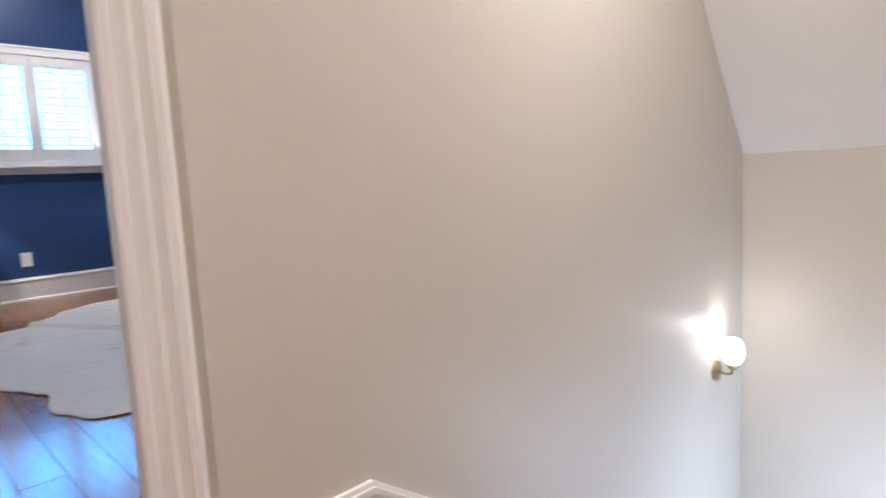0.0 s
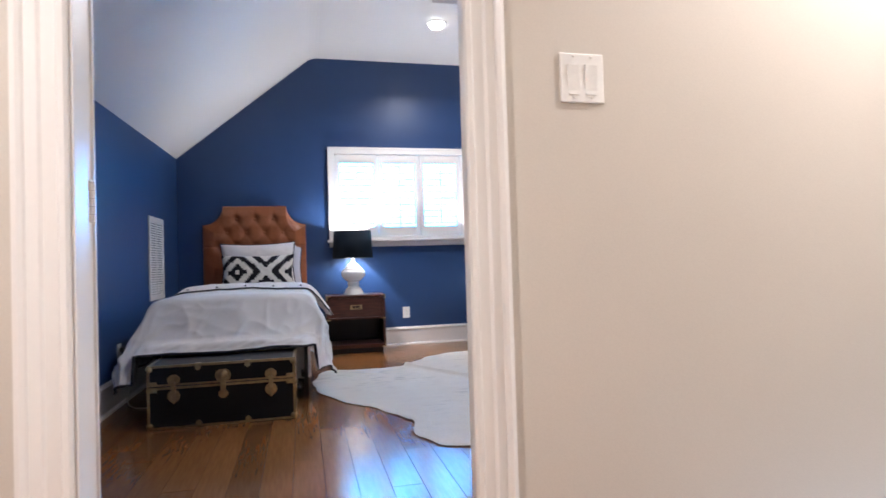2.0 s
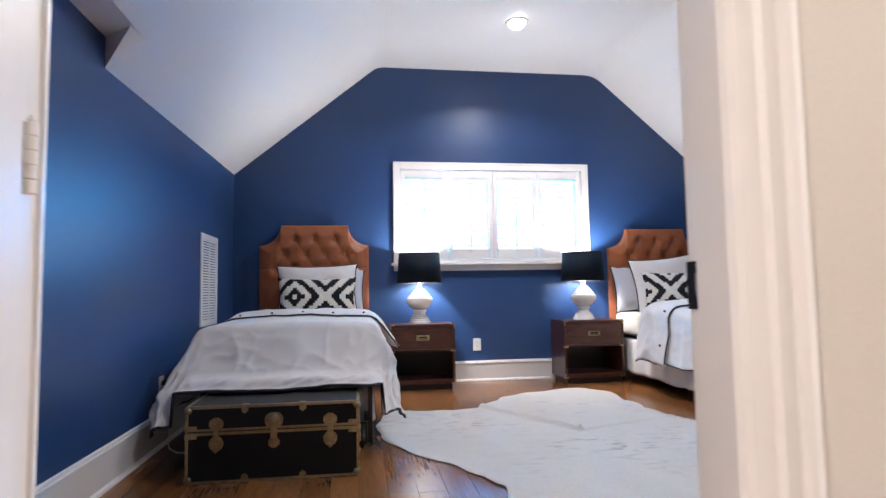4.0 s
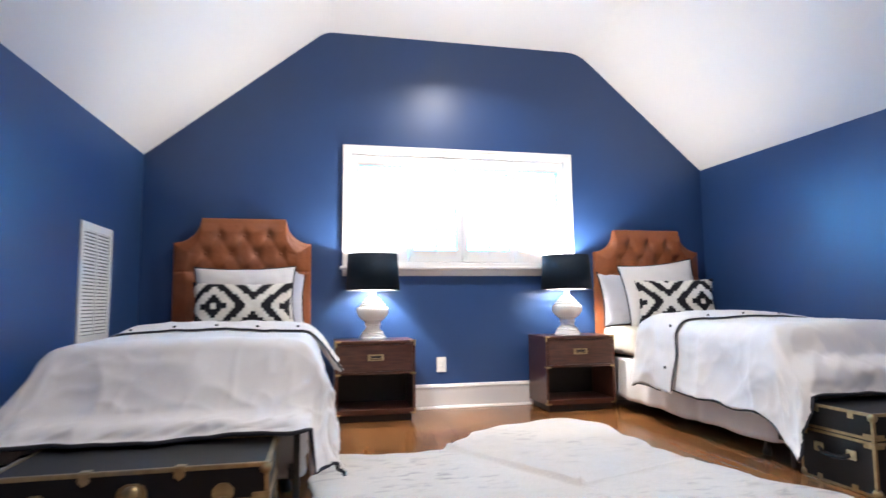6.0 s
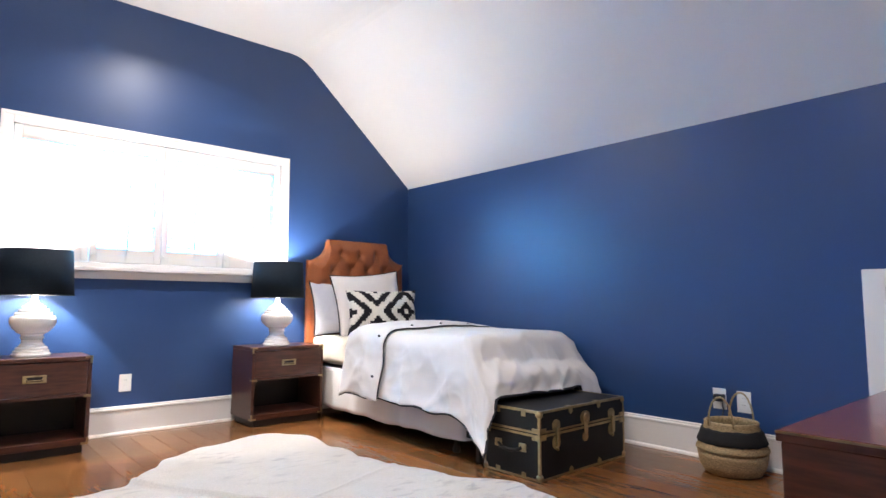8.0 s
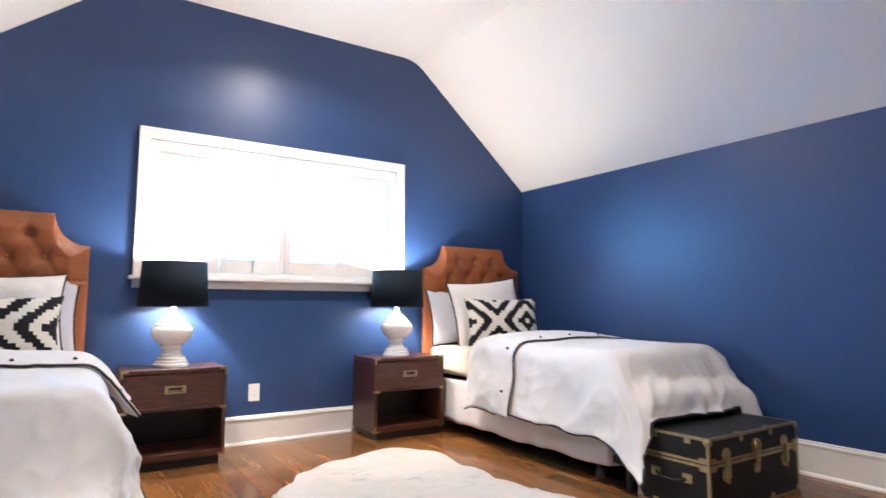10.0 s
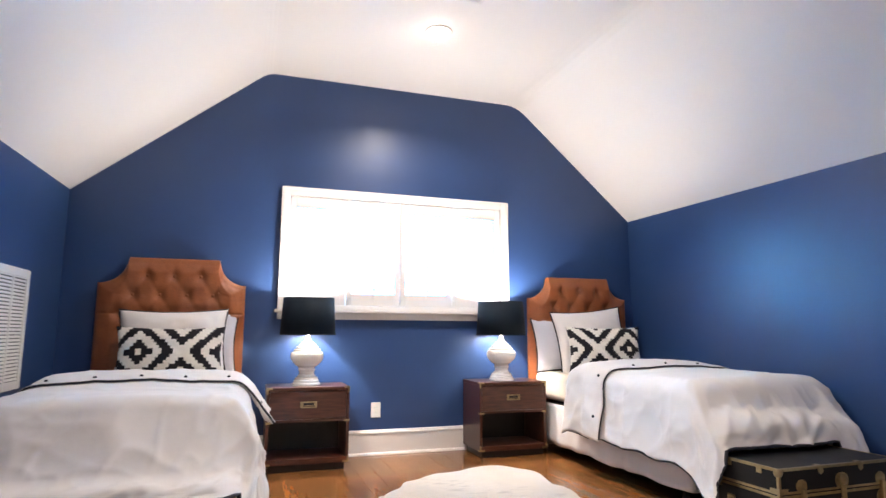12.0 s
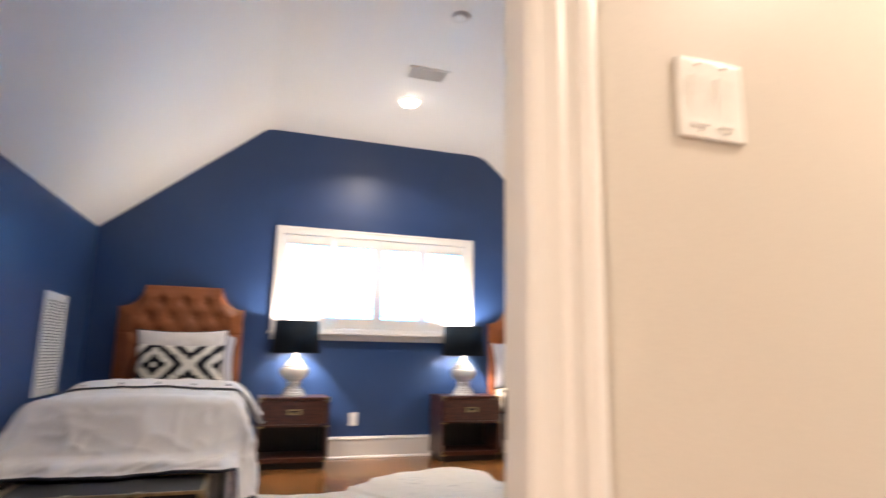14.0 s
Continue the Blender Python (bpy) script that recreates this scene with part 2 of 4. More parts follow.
def lathe(profile, steps=32, bm=None, at=(0, 0, 0)):
    """Radius and height pairs turned about z."""
    bm = bm or bmesh.new()
    rings = []
    for r, z in profile:
        rings.append([bm.verts.new((at[0] + r * math.cos(2 * math.pi * i / steps), at[1] + r * math.sin(2 * math.pi * i / steps), at[2] + z)) for i in range(steps)])
    for a, b in zip(rings, rings[1:]):
        for i in range(steps):
            bm.faces.new((a[i], a[(i + 1) % steps], b[(i + 1) % steps], b[i]))
    if profile[0][0] > 1e-5:
        bm.faces.new(rings[0][::-1])
    if profile[-1][0] > 1e-5:
        bm.faces.new(rings[-1])
    bmesh.ops.remove_doubles(bm, verts=bm.verts, dist=1e-6)
    return bm


def tube(points, r, bm=None, steps=6, closed=False):
    """A round bar along points."""
    bm = bm or bmesh.new()
    pts = [Vector(p) for p in points]
    rings = []
    for i, p in enumerate(pts):
        a = pts[i - 1] if i or closed else p
        b = pts[(i + 1) % len(pts)] if i + 1 < len(pts) or closed else p
        d = (b - a).normalized()
        side = d.cross(Vector((0, 0, 1)))
        side = side.normalized() if side.length > 1e-3 else Vector((1, 0, 0))
        up = side.cross(d)
        rings.append([bm.verts.new(p + r * (math.cos(2 * math.pi * k / steps) * side + math.sin(2 * math.pi * k / steps) * up)) for k in range(steps)])
    pairs = list(zip(rings, rings[1:])) + ([(rings[-1], rings[0])] if closed else [])
    for a, b in pairs:
        for k in range(steps):
            bm.faces.new((a[k], a[(k + 1) % steps], b[(k + 1) % steps], b[k]))
    if not closed:
        bm.faces.new(rings[0][::-1])
        bm.faces.new(rings[-1])
    return bm


def sheet(nu, nv, f, bm=None):
    """A grid of quads; f(i, j) gives each point. Returns the bmesh and the rows of vertices."""
    bm = bm or bmesh.new()
    rows = [[bm.verts.new(f(i / (nu - 1), j / (nv - 1))) for i in range(nu)] for j in range(nv)]
    for a, b in zip(rows, rows[1:]):
        for i in range(nu - 1):
            bm.faces.new((a[i], a[i + 1], b[i + 1], b[i]))
    return bm, rows


def wall_with_hole(axis, a, b, outline, hole):
    """A wall of that outline from a to b across the axis, with one rectangular hole (p0, p1, z0, z1)."""
    bm = bmesh.new()
    p0, p1, z0, z1 = hole
    prism([(outline[0], outline[2]), (p0, outline[2]), (p0, outline[3]), (outline[0], outline[3])], axis, a, b, bm)
    prism([(p1, outline[2]), (outline[1], outline[2]), (outline[1], outline[3]), (p1, outline[3])], axis, a, b, bm)
    if z0 > outline[2]:
        prism([(p0, outline[2]), (p1, outline[2]), (p1, z0), (p0, z0)], axis, a, b, bm)
    prism([(p0, z1), (p1, z1), (p1, outline[3]), (p0, outline[3])], axis, a, b, bm)
    bmesh.ops.remove_doubles(bm, verts=bm.verts, dist=1e-5)
    return bm


# ---- structure of the bedroom ----
T = 0.14
structure("wall_gable", wall_with_hole("y", YG, YG + T, (XL - T, XR + T, 0, 3.6), (WX0 + 0.06, WX1 - 0.06, WZ0 + 0.03, WZ1 - 0.06)), "blue",
          "navy blue satin-painted gable wall with a wide window", "wall")
structure("wall_side_1", box(XL - T, XL, YF, YG, 0, 2.45), "blue", "navy blue satin-painted low side wall", "wall")
structure("wall_side_2", wall_with_hole("x", XR, XR + T, (YF, YG, 0, 2.3), (1.95, 2.62, 0.02, 1.06)), "blue", "navy blue satin-painted low side wall", "wall")
# the front wall: a blue skin to the room and a beige one to the hall
bm = wall_with_hole("y", YF - 0.02, YF, (XL - T, XR + T, 0, 3.6), (DL - 0.02, DR + 0.02, -0.01, DH + 0.02))
structure("wall_front", bm, "blue", "navy blue wall round the doorway", "wall")
bm = wall_with_hole("y", YH, YF - 0.02, (HX - T, FX + T, 0, 3.6), (DL - 0.02, DR + 0.02, -0.01, DH + 0.02))
prism([(SX, -2.4), (FX + T, -2.4), (FX + T, 0.0), (SX, 0.0)], "y", YH, YF - 0.02, bm)
structure("wall_hall_north", bm, "beige", "greige painted hall wall along the stair", "wall")


def soft_corner(p, q, r, size, k=4):
    """A rounded bend at q on the way from p to r."""
    p, q, r = Vector(p), Vector(q), Vector(r)
    a, b = q + (p - q).normalized() * size, q + (r - q).normalized() * size
    return [tuple((1 - t) ** 2 * a + 2 * t * (1 - t) * q + t * t * b) for t in (i / k for i in range(k + 1))]


NOTCH, TN = 3.715, 3.6


def profile(drop_l, drop_r, notch):
    """The ceiling's section; the slopes' feet settle towards the front of the house."""
    lf, rf = (XL, KNEE_L - drop_l), (XR, KNEE_R - drop_r)
    crest = soft_corner(lf, (TXL, TOP), (TXR, TOP), 0.07) + soft_corner((TXL, TOP), (TXR, TOP), rf, 0.12)
    left = [(XL, 2.185), (XL + (2.185 - lf[1]) * (TXL - XL) / (TOP - lf[1]), 2.185)] if notch else [lf, (XL + 0.01, lf[1] + 0.008)]
    return left + crest + [rf, (XR + T, rf[1]), (XR + T, TN), (XL - T, TN), (XL - T, left[0][1])]


def loft(one, a, two, b, bm):
    va, vb = [bm.verts.new((p[0], a, p[1])) for p in one], [bm.verts.new((p[0], b, p[1])) for p in two]
    k = len(one)
    bm.faces.new(va)
    bm.faces.new(vb[::-1])
    for i in range(k):
        bm.faces.new((va[i], va[(i + 1) % k], vb[(i + 1) % k], vb[i]))


bm = bmesh.new()
loft(profile(0.075, 0.030, False), NOTCH, profile(0, 0, False), YG, bm)
loft(profile(0.075, 0.050, True), YF, profile(0.075, 0.030, True), NOTCH, bm)
# the recess in the slope ends in a slanting face
reach = XL + (2.185 - KNEE_L + 0.075) * (TXL - XL) / (TOP - KNEE_L + 0.075)
corners = [bm.verts.new(p) for p in ((XL, NOTCH - 0.01, KNEE_L - 0.075), (XL, NOTCH - 0.01, 2.188), (reach - 0.01, 3.56, 2.188), (reach + 0.004, NOTCH + 0.004, 2.188), (XL, NOTCH + 0.004, KNEE_L - 0.075))]
for ids in ((0, 1, 2), (0, 2, 4), (4, 2, 3)):
    bm.faces.new([corners[i] for i in ids])
structure("ceiling", bm, "ceiling", "warm white vaulted ceiling with sloped sides", "ceiling")

# ---- the hall and its stair ----
structure("hall_wall_west", box(HX - T, HX, HB, YH, 0, 2.75), "beige", "greige painted hall wall", "wall")
structure("hall_wall_south", box(HX - T, SX + 0.1, HB - T, HB, 0, 2.75), "beige", "greige painted hall wall", "wall")
structure("stair_wall_inner", wall_with_hole("x", SX, SX + 0.1, (HB, SY - 0.1, 0, 2.75), (-0.9, -0.89, 2.0, 2.01)), "beige", "greige painted wall beside the stair", "wall")
structure("stair_wall_south", wall_with_hole("y", SY - 0.1, SY, (SX, FX + T, -2.4, 2.75), (2.45, 3.25, -1.35, -0.35)), "beige", "greige painted wall beside the stair", "wall")
structure("stair_wall_east", box(FX, FX + T, SY - 0.1, YH, -2.4, 0.95), "beige", "greige painted end wall of the stair", "wall")
bm = prism([(HX - T, 2.6), (2.18, 2.6), (FX, 0.95), (FX + T, 0.95), (FX + T, 2.75), (HX - T, 2.75)], "y", SY, YH)
prism([(HX - T, 2.6), (SX + 0.1, 2.6), (SX + 0.1, 2.75), (HX - T, 2.75)], "y", HB, SY, bm)
structure("hall_ceiling", bm, "ceiling", "warm white ceiling that slopes over the stair", "ceiling")
structure("hall_floor", box(HX, SX, HB, YH, -0.2, -0.002), "floor", "stained oak landing floor", "floor")
structure("stair_foot_floor", box(SX, FX, SY, YH, -2.4, -1.98), "floor", "stained oak floor at the stair foot", "floor")

# ---- doorway ----
CASING = [(u * 0.875, v) for u, v in ((0, 0), (0, 0.028), (0.012, 0.031), (0.021, 0.026), (0.026, 0.019), (0.052, 0.022), (0.060, 0.016), (0.088, 0.014), (0.094, 0.020), (0.106, 0.018), (0.112, 0.009), (0.112, 0))]
CW = 0.098
door = thing("door_1", Matrix.Translation(((DL + DR) / 2, YH, 0)), "white moulded doorway casing with dark strike plate, no door leaf in sight", "doorway", kind="structure")
door_at = door.matrix_world.translation


def shifted(bm, origin):
    bmesh.ops.translate(bm, vec=-Vector(origin), verts=bm.verts)
    return bm


for wall_y, sign in ((YH, -1), (YF, 1)):
    inset = 0.040 if sign < 0 else -0.008
    for edge, way in ((DL + 0.006, -1), (DR - inset, 1)):
        pts = [(edge + way * (CW - u), wall_y + sign * v) for u, v in CASING]
        part("casing", shifted(prism(pts, "z", 0, DH + CW), door_at), "trim", door)
    pts = [(wall_y + sign * v, DH + CW - u) for u, v in CASING]
    part("head_casing", shifted(prism(pts, "x", DL + 0.002, DR - 0.004), door_at), "trim", door)
part("jamb", shifted(box(DL - 0.02, DL, YH - 0.004, YF + 0.004, 0, DH), door_at), "trim", door)
part("jamb", shifted(box(DR, DR + 0.02, YH - 0.004, YF + 0.004, 0, DH), door_at), "trim", door)
part("head_jamb", shifted(box(DL - 0.02, DR + 0.02, YH - 0.004, YF + 0.004, DH, DH + 0.02), door_at), "trim", door)
part("door_stop", shifted(box(DL, DL + 0.012, YH + 0.002, YH + 0.085, 0, DH, 0.003), door_at), "trim", door)
part("door_stop", shifted(box(DR - 0.026, DR, YH + 0.002, YH + 0.085, 0, DH, 0.003), door_at), "trim", door)
strike = part("strike_plate", shifted(box(DR - 0.003, DR + 0.001, YH + 0.092, YF + 0.006, 0.888, 0.958, 0.001), door_at), "bronze", door, "dark bronze strike plate")
part("latch_hole", shifted(box(DR - 0.0035, DR - 0.002, YH + 0.106, YH + 0.124, 0.908, 0.940), door_at), "brass", strike)
for z in (0.28, 1.09, 1.82):
    bm = box(DL - 0.001, DL + 0.003, YF - 0.080, YF - 0.040, z - 0.045, z + 0.045, 0.001)
    for k in range(5):
        lathe([(0.0080, z - 0.044 + k * 0.0178), (0.0086, z - 0.043 + k * 0.0178), (0.0086, z - 0.028 + k * 0.0178), (0.0080, z - 0.027 + k * 0.0178)], 10, bm, (DL + 0.010, YF - 0.036, 0))
    lathe([(0.003, z + 0.044), (0.005, z + 0.048), (0.002, z + 0.053)], 10, bm, (DL + 0.010, YF - 0.036, 0))
    part("hinge", shifted(bm, door_at), "plastic", door, "white painted butt hinge")
    # thin grey strip that paints the shadow under the hinge
    part("mortise", shifted(box(DL - 0.001, DL + 0.0006, YF - 0.050, YF - 0.036, z - 0.078, z - 0.047), door_at), "grey", door, "grey strip painted as the shadow below the hinge")
structure("threshold", box(DL, DR, YH, YF, -0.05, 0.002), "floor", "stained oak threshold in the doorway", "threshold")

# ---- baseboards of the bedroom ----
BASE = [(0, 0), (0.017, 0), (0.017, 0.170), (0.022, 0.174), (0.022, 0.186), (0.014, 0.190), (0.012, 0.200), (0.004, 0.204), (0, 0.204)]
SHOE = [(0.017, 0), (0.034, 0), (0.033, 0.010), (0.027, 0.018), (0.017, 0.021)]


def baseboard(name, wall, a, b):
    """Along a wall: wall is ("x"|"y", place, inward sign); a to b the stretch."""
    axis, place, sign = wall
    run = "y" if axis == "x" else "x"
    bm = bmesh.new()
    for shape in (BASE, SHOE):
        prism([(place + sign * u, v) for u, v in shape], run, a, b, bm)
    return structure(name, bm, "trim", "white moulded baseboard with quarter-round shoe", "baseboard")


baseboard("baseboard_gable", ("y", YG, -1), XL, XR)
baseboard("baseboard_side_1", ("x", XL, 1), YF, YG - 0.034)
baseboard("baseboard_side_2", ("x", XR, -1), 2.80, YG - 0.034)
baseboard("baseboard_front", ("y", YF, 1), DR + CW, XR)
# stair side: baseboard that turns down into the raking skirt board
bm = bmesh.new()
rake = 0.70
for y0, y1, z0, z1 in ((YH - 0.014, YH, -0.30, 0.170), (YH - 0.020, YH, 0.170, 0.186), (YH - 0.012, YH, 0.186, 0.199)):
    low = z0 if z0 > 0 else 0.0
    prism([(DR - 0.040 + CW, low), (SX, low), (SX, z1), (DR - 0.040 + CW, z1)], "y", y0, y1, bm)
    run = FX - SX
    prism([(SX, z0), (FX, z0 - rake * run), (FX, z1 - rake * run), (SX, z1)], "y", y0, y1, bm)
structure("skirt_board", bm, "trim", "white stair skirt board with cap moulding", "baseboard")
baseboard("baseboard_hall", ("y", YH, -1), HX, DL - CW)

# ---- window with shutters ----
win = thing("window_1", Matrix.Translation(((WX0 + WX1) / 2, YG, WZ0)), "wide white window with four open plantation shutters, bright daylight behind", "window", kind="structure")
wat = win.matrix_world.translation
FW = 0.062
for x0, x1, z0, z1, name in ((WX0, WX0 + FW, WZ0, WZ1, "window_frame"), (WX1 - FW, WX1, WZ0, WZ1, "window_frame"),
                             (WX0 + FW, WX1 - FW, WZ1 - FW, WZ1, "window_frame"), (WX0 + FW, WX1 - FW, WZ0, WZ0 + 0.035, "window_frame")):
    bm = box(x0, x1, YG - 0.030, YG + 0.06, z0, z1, 0.004)
    part(name, shifted(bm, wat), "trim", win)
part("backband", shifted(box(WX0 - 0.012, WX0 + 0.010, YG - 0.040, YG, WZ0, WZ1 + 0.012, 0.004), wat), "trim", win)
part("backband", shifted(box(WX1 - 0.010, WX1 + 0.012, YG - 0.040, YG, WZ0, WZ1 + 0.012, 0.004), wat), "trim", win)
part("backband", shifted(box(WX0 + 0.010, WX1 - 0.010, YG - 0.040, YG, WZ1 - 0.010, WZ1 + 0.012, 0.004), wat), "trim", win)
part("sill", shifted(box(WX0 - 0.035, WX1 + 0.035, YG - 0.075, YG + 0.06, WZ0 - 0.026, WZ0, 0.006), wat), "trim", win)
part("apron", shifted(box(WX0 - 0.012, WX1 + 0.012, YG - 0.022, YG, WZ0 - 0.082, WZ0 - 0.026, 0.004), wat), "trim", win)
inner0, inner1, zb, zt = WX0 + FW + 0.004, WX1 - FW - 0.004, WZ0 + 0.038, WZ1 - FW - 0.004
pw = (inner1 - inner0) / 4
STILE, RAIL_T, RAIL_B = 0.048, 0.098, 0.105
for k in range(4):
    a, b = inner0 + k * pw + 0.002, inner0 + (k + 1) * pw - 0.002
    y0, y1 = YG - 0.012, YG + 0.018
    bm = box(a, a + STILE, y0, y1, zb, zt, 0.003)
    box(b - STILE, b, y0, y1, zb, zt, 0.003, bm)
    box(a + STILE, b - STILE, y0, y1, zt - RAIL_T, zt, 0.003, bm)
    box(a + STILE, b - STILE, y0, y1, zb, zb + RAIL_B, 0.003, bm)
    panel = part("shutter_panel", shifted(bm, wat), "trim", win)
    z_lo, z_hi, count = zb + RAIL_B, zt - RAIL_T, 10
    for i in range(count):
        zc = z_lo + (i + 0.5) * (z_hi - z_lo) / count
        bm = bmesh.new()
        outline = [(0.036 * math.cos(q), 0.0052 * math.sin(q)) for q in (2 * math.pi * j / 10 for j in range(10))]
        tilt = radians(14 if k in (0, 3) else 10)
        pts = [((y0 + y1) / 2 + p * math.cos(tilt) - q * math.sin(tilt), zc + p * math.sin(tilt) + q * math.cos(tilt)) for p, q in outline]
        prism(pts, "x", a + STILE + 0.002, b - STILE - 0.002, bm)
        part("louver", shifted(bm, wat), "trim", panel)
    part("tilt_rod", shifted(box((a + b) / 2 - 0.006, (a + b) / 2 + 0.006, y0 - 0.034, y0 - 0.024, z_lo - 0.045, z_hi - 0.04, 0.002), wat), "trim", panel)
    part("knob", shifted(lathe([(0.006, 0), (0.010, 0.006), (0.009, 0.014), (0.003, 0.017)], 12, None, (a + 0.02, y0 - 0.01, zb + 0.05)), wat), "trim", panel)
for k in range(2):
    xa = WX0 + FW + k * (WX1 - WX0 - 2 * FW) / 2
    xb = xa + (WX1 - WX0 - 2 * FW) / 2
    bm = box(xa, xa + 0.04, YG + 0.07, YG + 0.12, WZ0 + 0.03, WZ1 - FW, 0.003)
    box(xb - 0.04, xb, YG + 0.07, YG + 0.12, WZ0 + 0.03, WZ1 - FW, 0.003, bm)
    box(xa + 0.04, xb - 0.04, YG + 0.07, YG + 0.12, WZ0 + 0.03, WZ0 + 0.08, 0.003, bm)
    box(xa + 0.04, xb - 0.04, YG + 0.07, YG + 0.12, WZ1 - FW - 0.05, WZ1 - FW, 0.003, bm)
    sash = part("sash", shifted(bm, wat), "trim", win)
    pane = part("pane", shifted(box(xa + 0.04, xb - 0.04, YG + 0.092, YG + 0.098, WZ0 + 0.08, WZ1 - FW - 0.05), wat), "glass", sash, "clear window glass")
    pane.visible_shadow = False
backdrop = structure("backdrop", box(-4.5, 7.5, YG + 1.9, YG + 1.92, -2.5, 6.5), "sky", "bright hazy daylight outside the window", "sky")

# ---- low attic door in the side wall ----
ad = thing("attic_door", Matrix.Translation((XR, 2.285, 0)), "low white attic access door with plain white casing in the blue wall", "door", kind="structure")
aat = ad.matrix_world.translation
part("casing", shifted(box(XR - 0.022, XR, 2.62, 2.72, 0, 1.14, 0.004), aat), "trim", ad)
part("casing", shifted(box(XR - 0.022, XR, 1.85, 1.95, 0, 1.14, 0.004), aat), "trim", ad)
part("head_casing", shifted(box(XR - 0.022, XR, 1.95, 2.62, 1.05, 1.14, 0.004), aat), "trim", ad)
part("leaf", shifted(box(XR + 0.004, XR + 0.035, 1.955, 2.615, 0.025, 1.048, 0.003), aat), "trim", ad)
part("knob", shifted(box(XR - 0.03, XR + 0.004, 2.54, 2.57, 0.55, 0.58, 0.008), aat), "chrome", ad)

# ---- stair ----
STEPS = 10
for i in range(1, STEPS + 1):
    x0 = SX + (i - 1) * 0.257
    z = -i * 0.18
    st = thing("stair_step", Matrix.Translation((x0, SY, z - 0.18)), "stained oak stair tread with white riser", "stair step", "steps of the stair", "structure")
    part("tread", shifted(box(x0 - 0.0, min(x0 + 0.285, FX), SY, YH - 0.021, z - 0.028, z, 0.006), st.matrix_world.translation), "floor", st)
    part("riser", shifted(box(x0, x0 + 0.015, SY, YH - 0.021, z + 0.0, z + 0.18 - 0.03 if i > 1 else z + 0.15), st.matrix_world.translation), "trim", st)

# ---- lights that the place has, and one added ----


def downlight(name, at, power, colour, label, spread):
    ob = thing(name, Matrix.Translation(at), label, "ceiling light", "recessed ceiling lights")
    ring = lathe([(0.078, -0.001), (0.081, -0.008), (0.098, -0.007), (0.103, -0.001)], 40)
    part("trim_ring", ring, "trim", ob, smooth=True)
    # the dome gives the flat lens the round bloom of a glaring light
    part("lens", lathe([(0.001, -0.058), (0.026, -0.054), (0.048, -0.043), (0.066, -0.026), (0.077, -0.008), (0.077, -0.0005), (0.001, -0.0005)], 32), "lens", ob, "bright lens, bulged to stand in for its glare", smooth=True)
    lt = lamp_light(name + "_beam", "AREA", Vector(at) - Vector((0, 0, 0.0605)), power, colour, 0.04, Vector(at) - Vector((0, 0, 1)))
    lt.data.spread = radians(spread)
    lt.parent = ob
    lt.matrix_parent_inverse = ob.matrix_world.inverted()
    return ob


downlight("recessed_light", (1.395, 5.54, TOP), P_CAN, NEUTRAL, "round recessed ceiling light, lit, white trim ring", 150)
# added unseen light that brightens the front of the bedroom
downlight("recessed_light", (1.395, 2.60, TOP), P_CAN, NEUTRAL, "round recessed ceiling light, lit, white trim ring", 150)
downlight("recessed_light", (-0.70, 0.15, 2.6), P_HALL, WARM, "round recessed hall light, lit, white trim ring", 150)
downlight("recessed_light", (1.75, 1.02, 2.6), P_STAIR, WARM, "round recessed light above the stair, lit, white trim ring", 150)

sconce = thing("wall_sconce", Matrix.Translation((3.14, YH, -0.135)), "small brass wall sconce with a lit glass globe above the stair", "wall lamp")
part("back_plate", prism([(0.05 * math.cos(q), 0.05 * math.sin(q)) for q in (2 * math.pi * i / 24 for i in range(24))], "y", -0.016, 0), "brass", sconce)
part("arm", tube([(0, -0.012, 0), (0, -0.05, -0.008), (0, -0.078, 0.0), (0, -0.085, 0.03)], 0.007, steps=10), "brass", sconce, smooth=True)
part("cup", lathe([(0.008, 0.02), (0.024, 0.028), (0.030, 0.045), (0.028, 0.05)], 20, None, (0, -0.085, 0)), "brass", sconce, smooth=True)
part("globe", lathe([(0.026, 0.05), (0.045, 0.075), (0.052, 0.11), (0.045, 0.15), (0.030, 0.178), (0.001, 0.186)], 24, None, (0, -0.085, 0)), "globe", sconce, "lit frosted glass globe", smooth=True)
lt = lamp_light("sconce_light", "POINT", (3.14, YH - 0.085, 0.09), 2.2, WARM, 0.03)

# daylight from the window beside the lower stair
sw = thing("window_2", Matrix.Translation((2.85, SY - 0.1, -1.35)), "plain white stair window letting in daylight", "window", kind="structure")
for x0, x1, z0, z1 in ((-0.40, -0.35, 0, 1.0), (0.35, 0.40, 0, 1.0), (-0.35, 0.35, 0, 0.05), (-0.35, 0.35, 0.95, 1.0)):
    part("window_frame", box(x0, x1, 0.0, 0.1, z0, z1, 0.003), "trim", sw)
day = lamp_light("stair_daylight", "AREA", (2.85, SY - 0.06, -0.85), 28, (0.62, 0.80, 1.0), 0.8, (2.85, 1.39, -0.85))
day.data.shape, day.data.size, day.data.size_y = "RECTANGLE", 0.7, 0.9

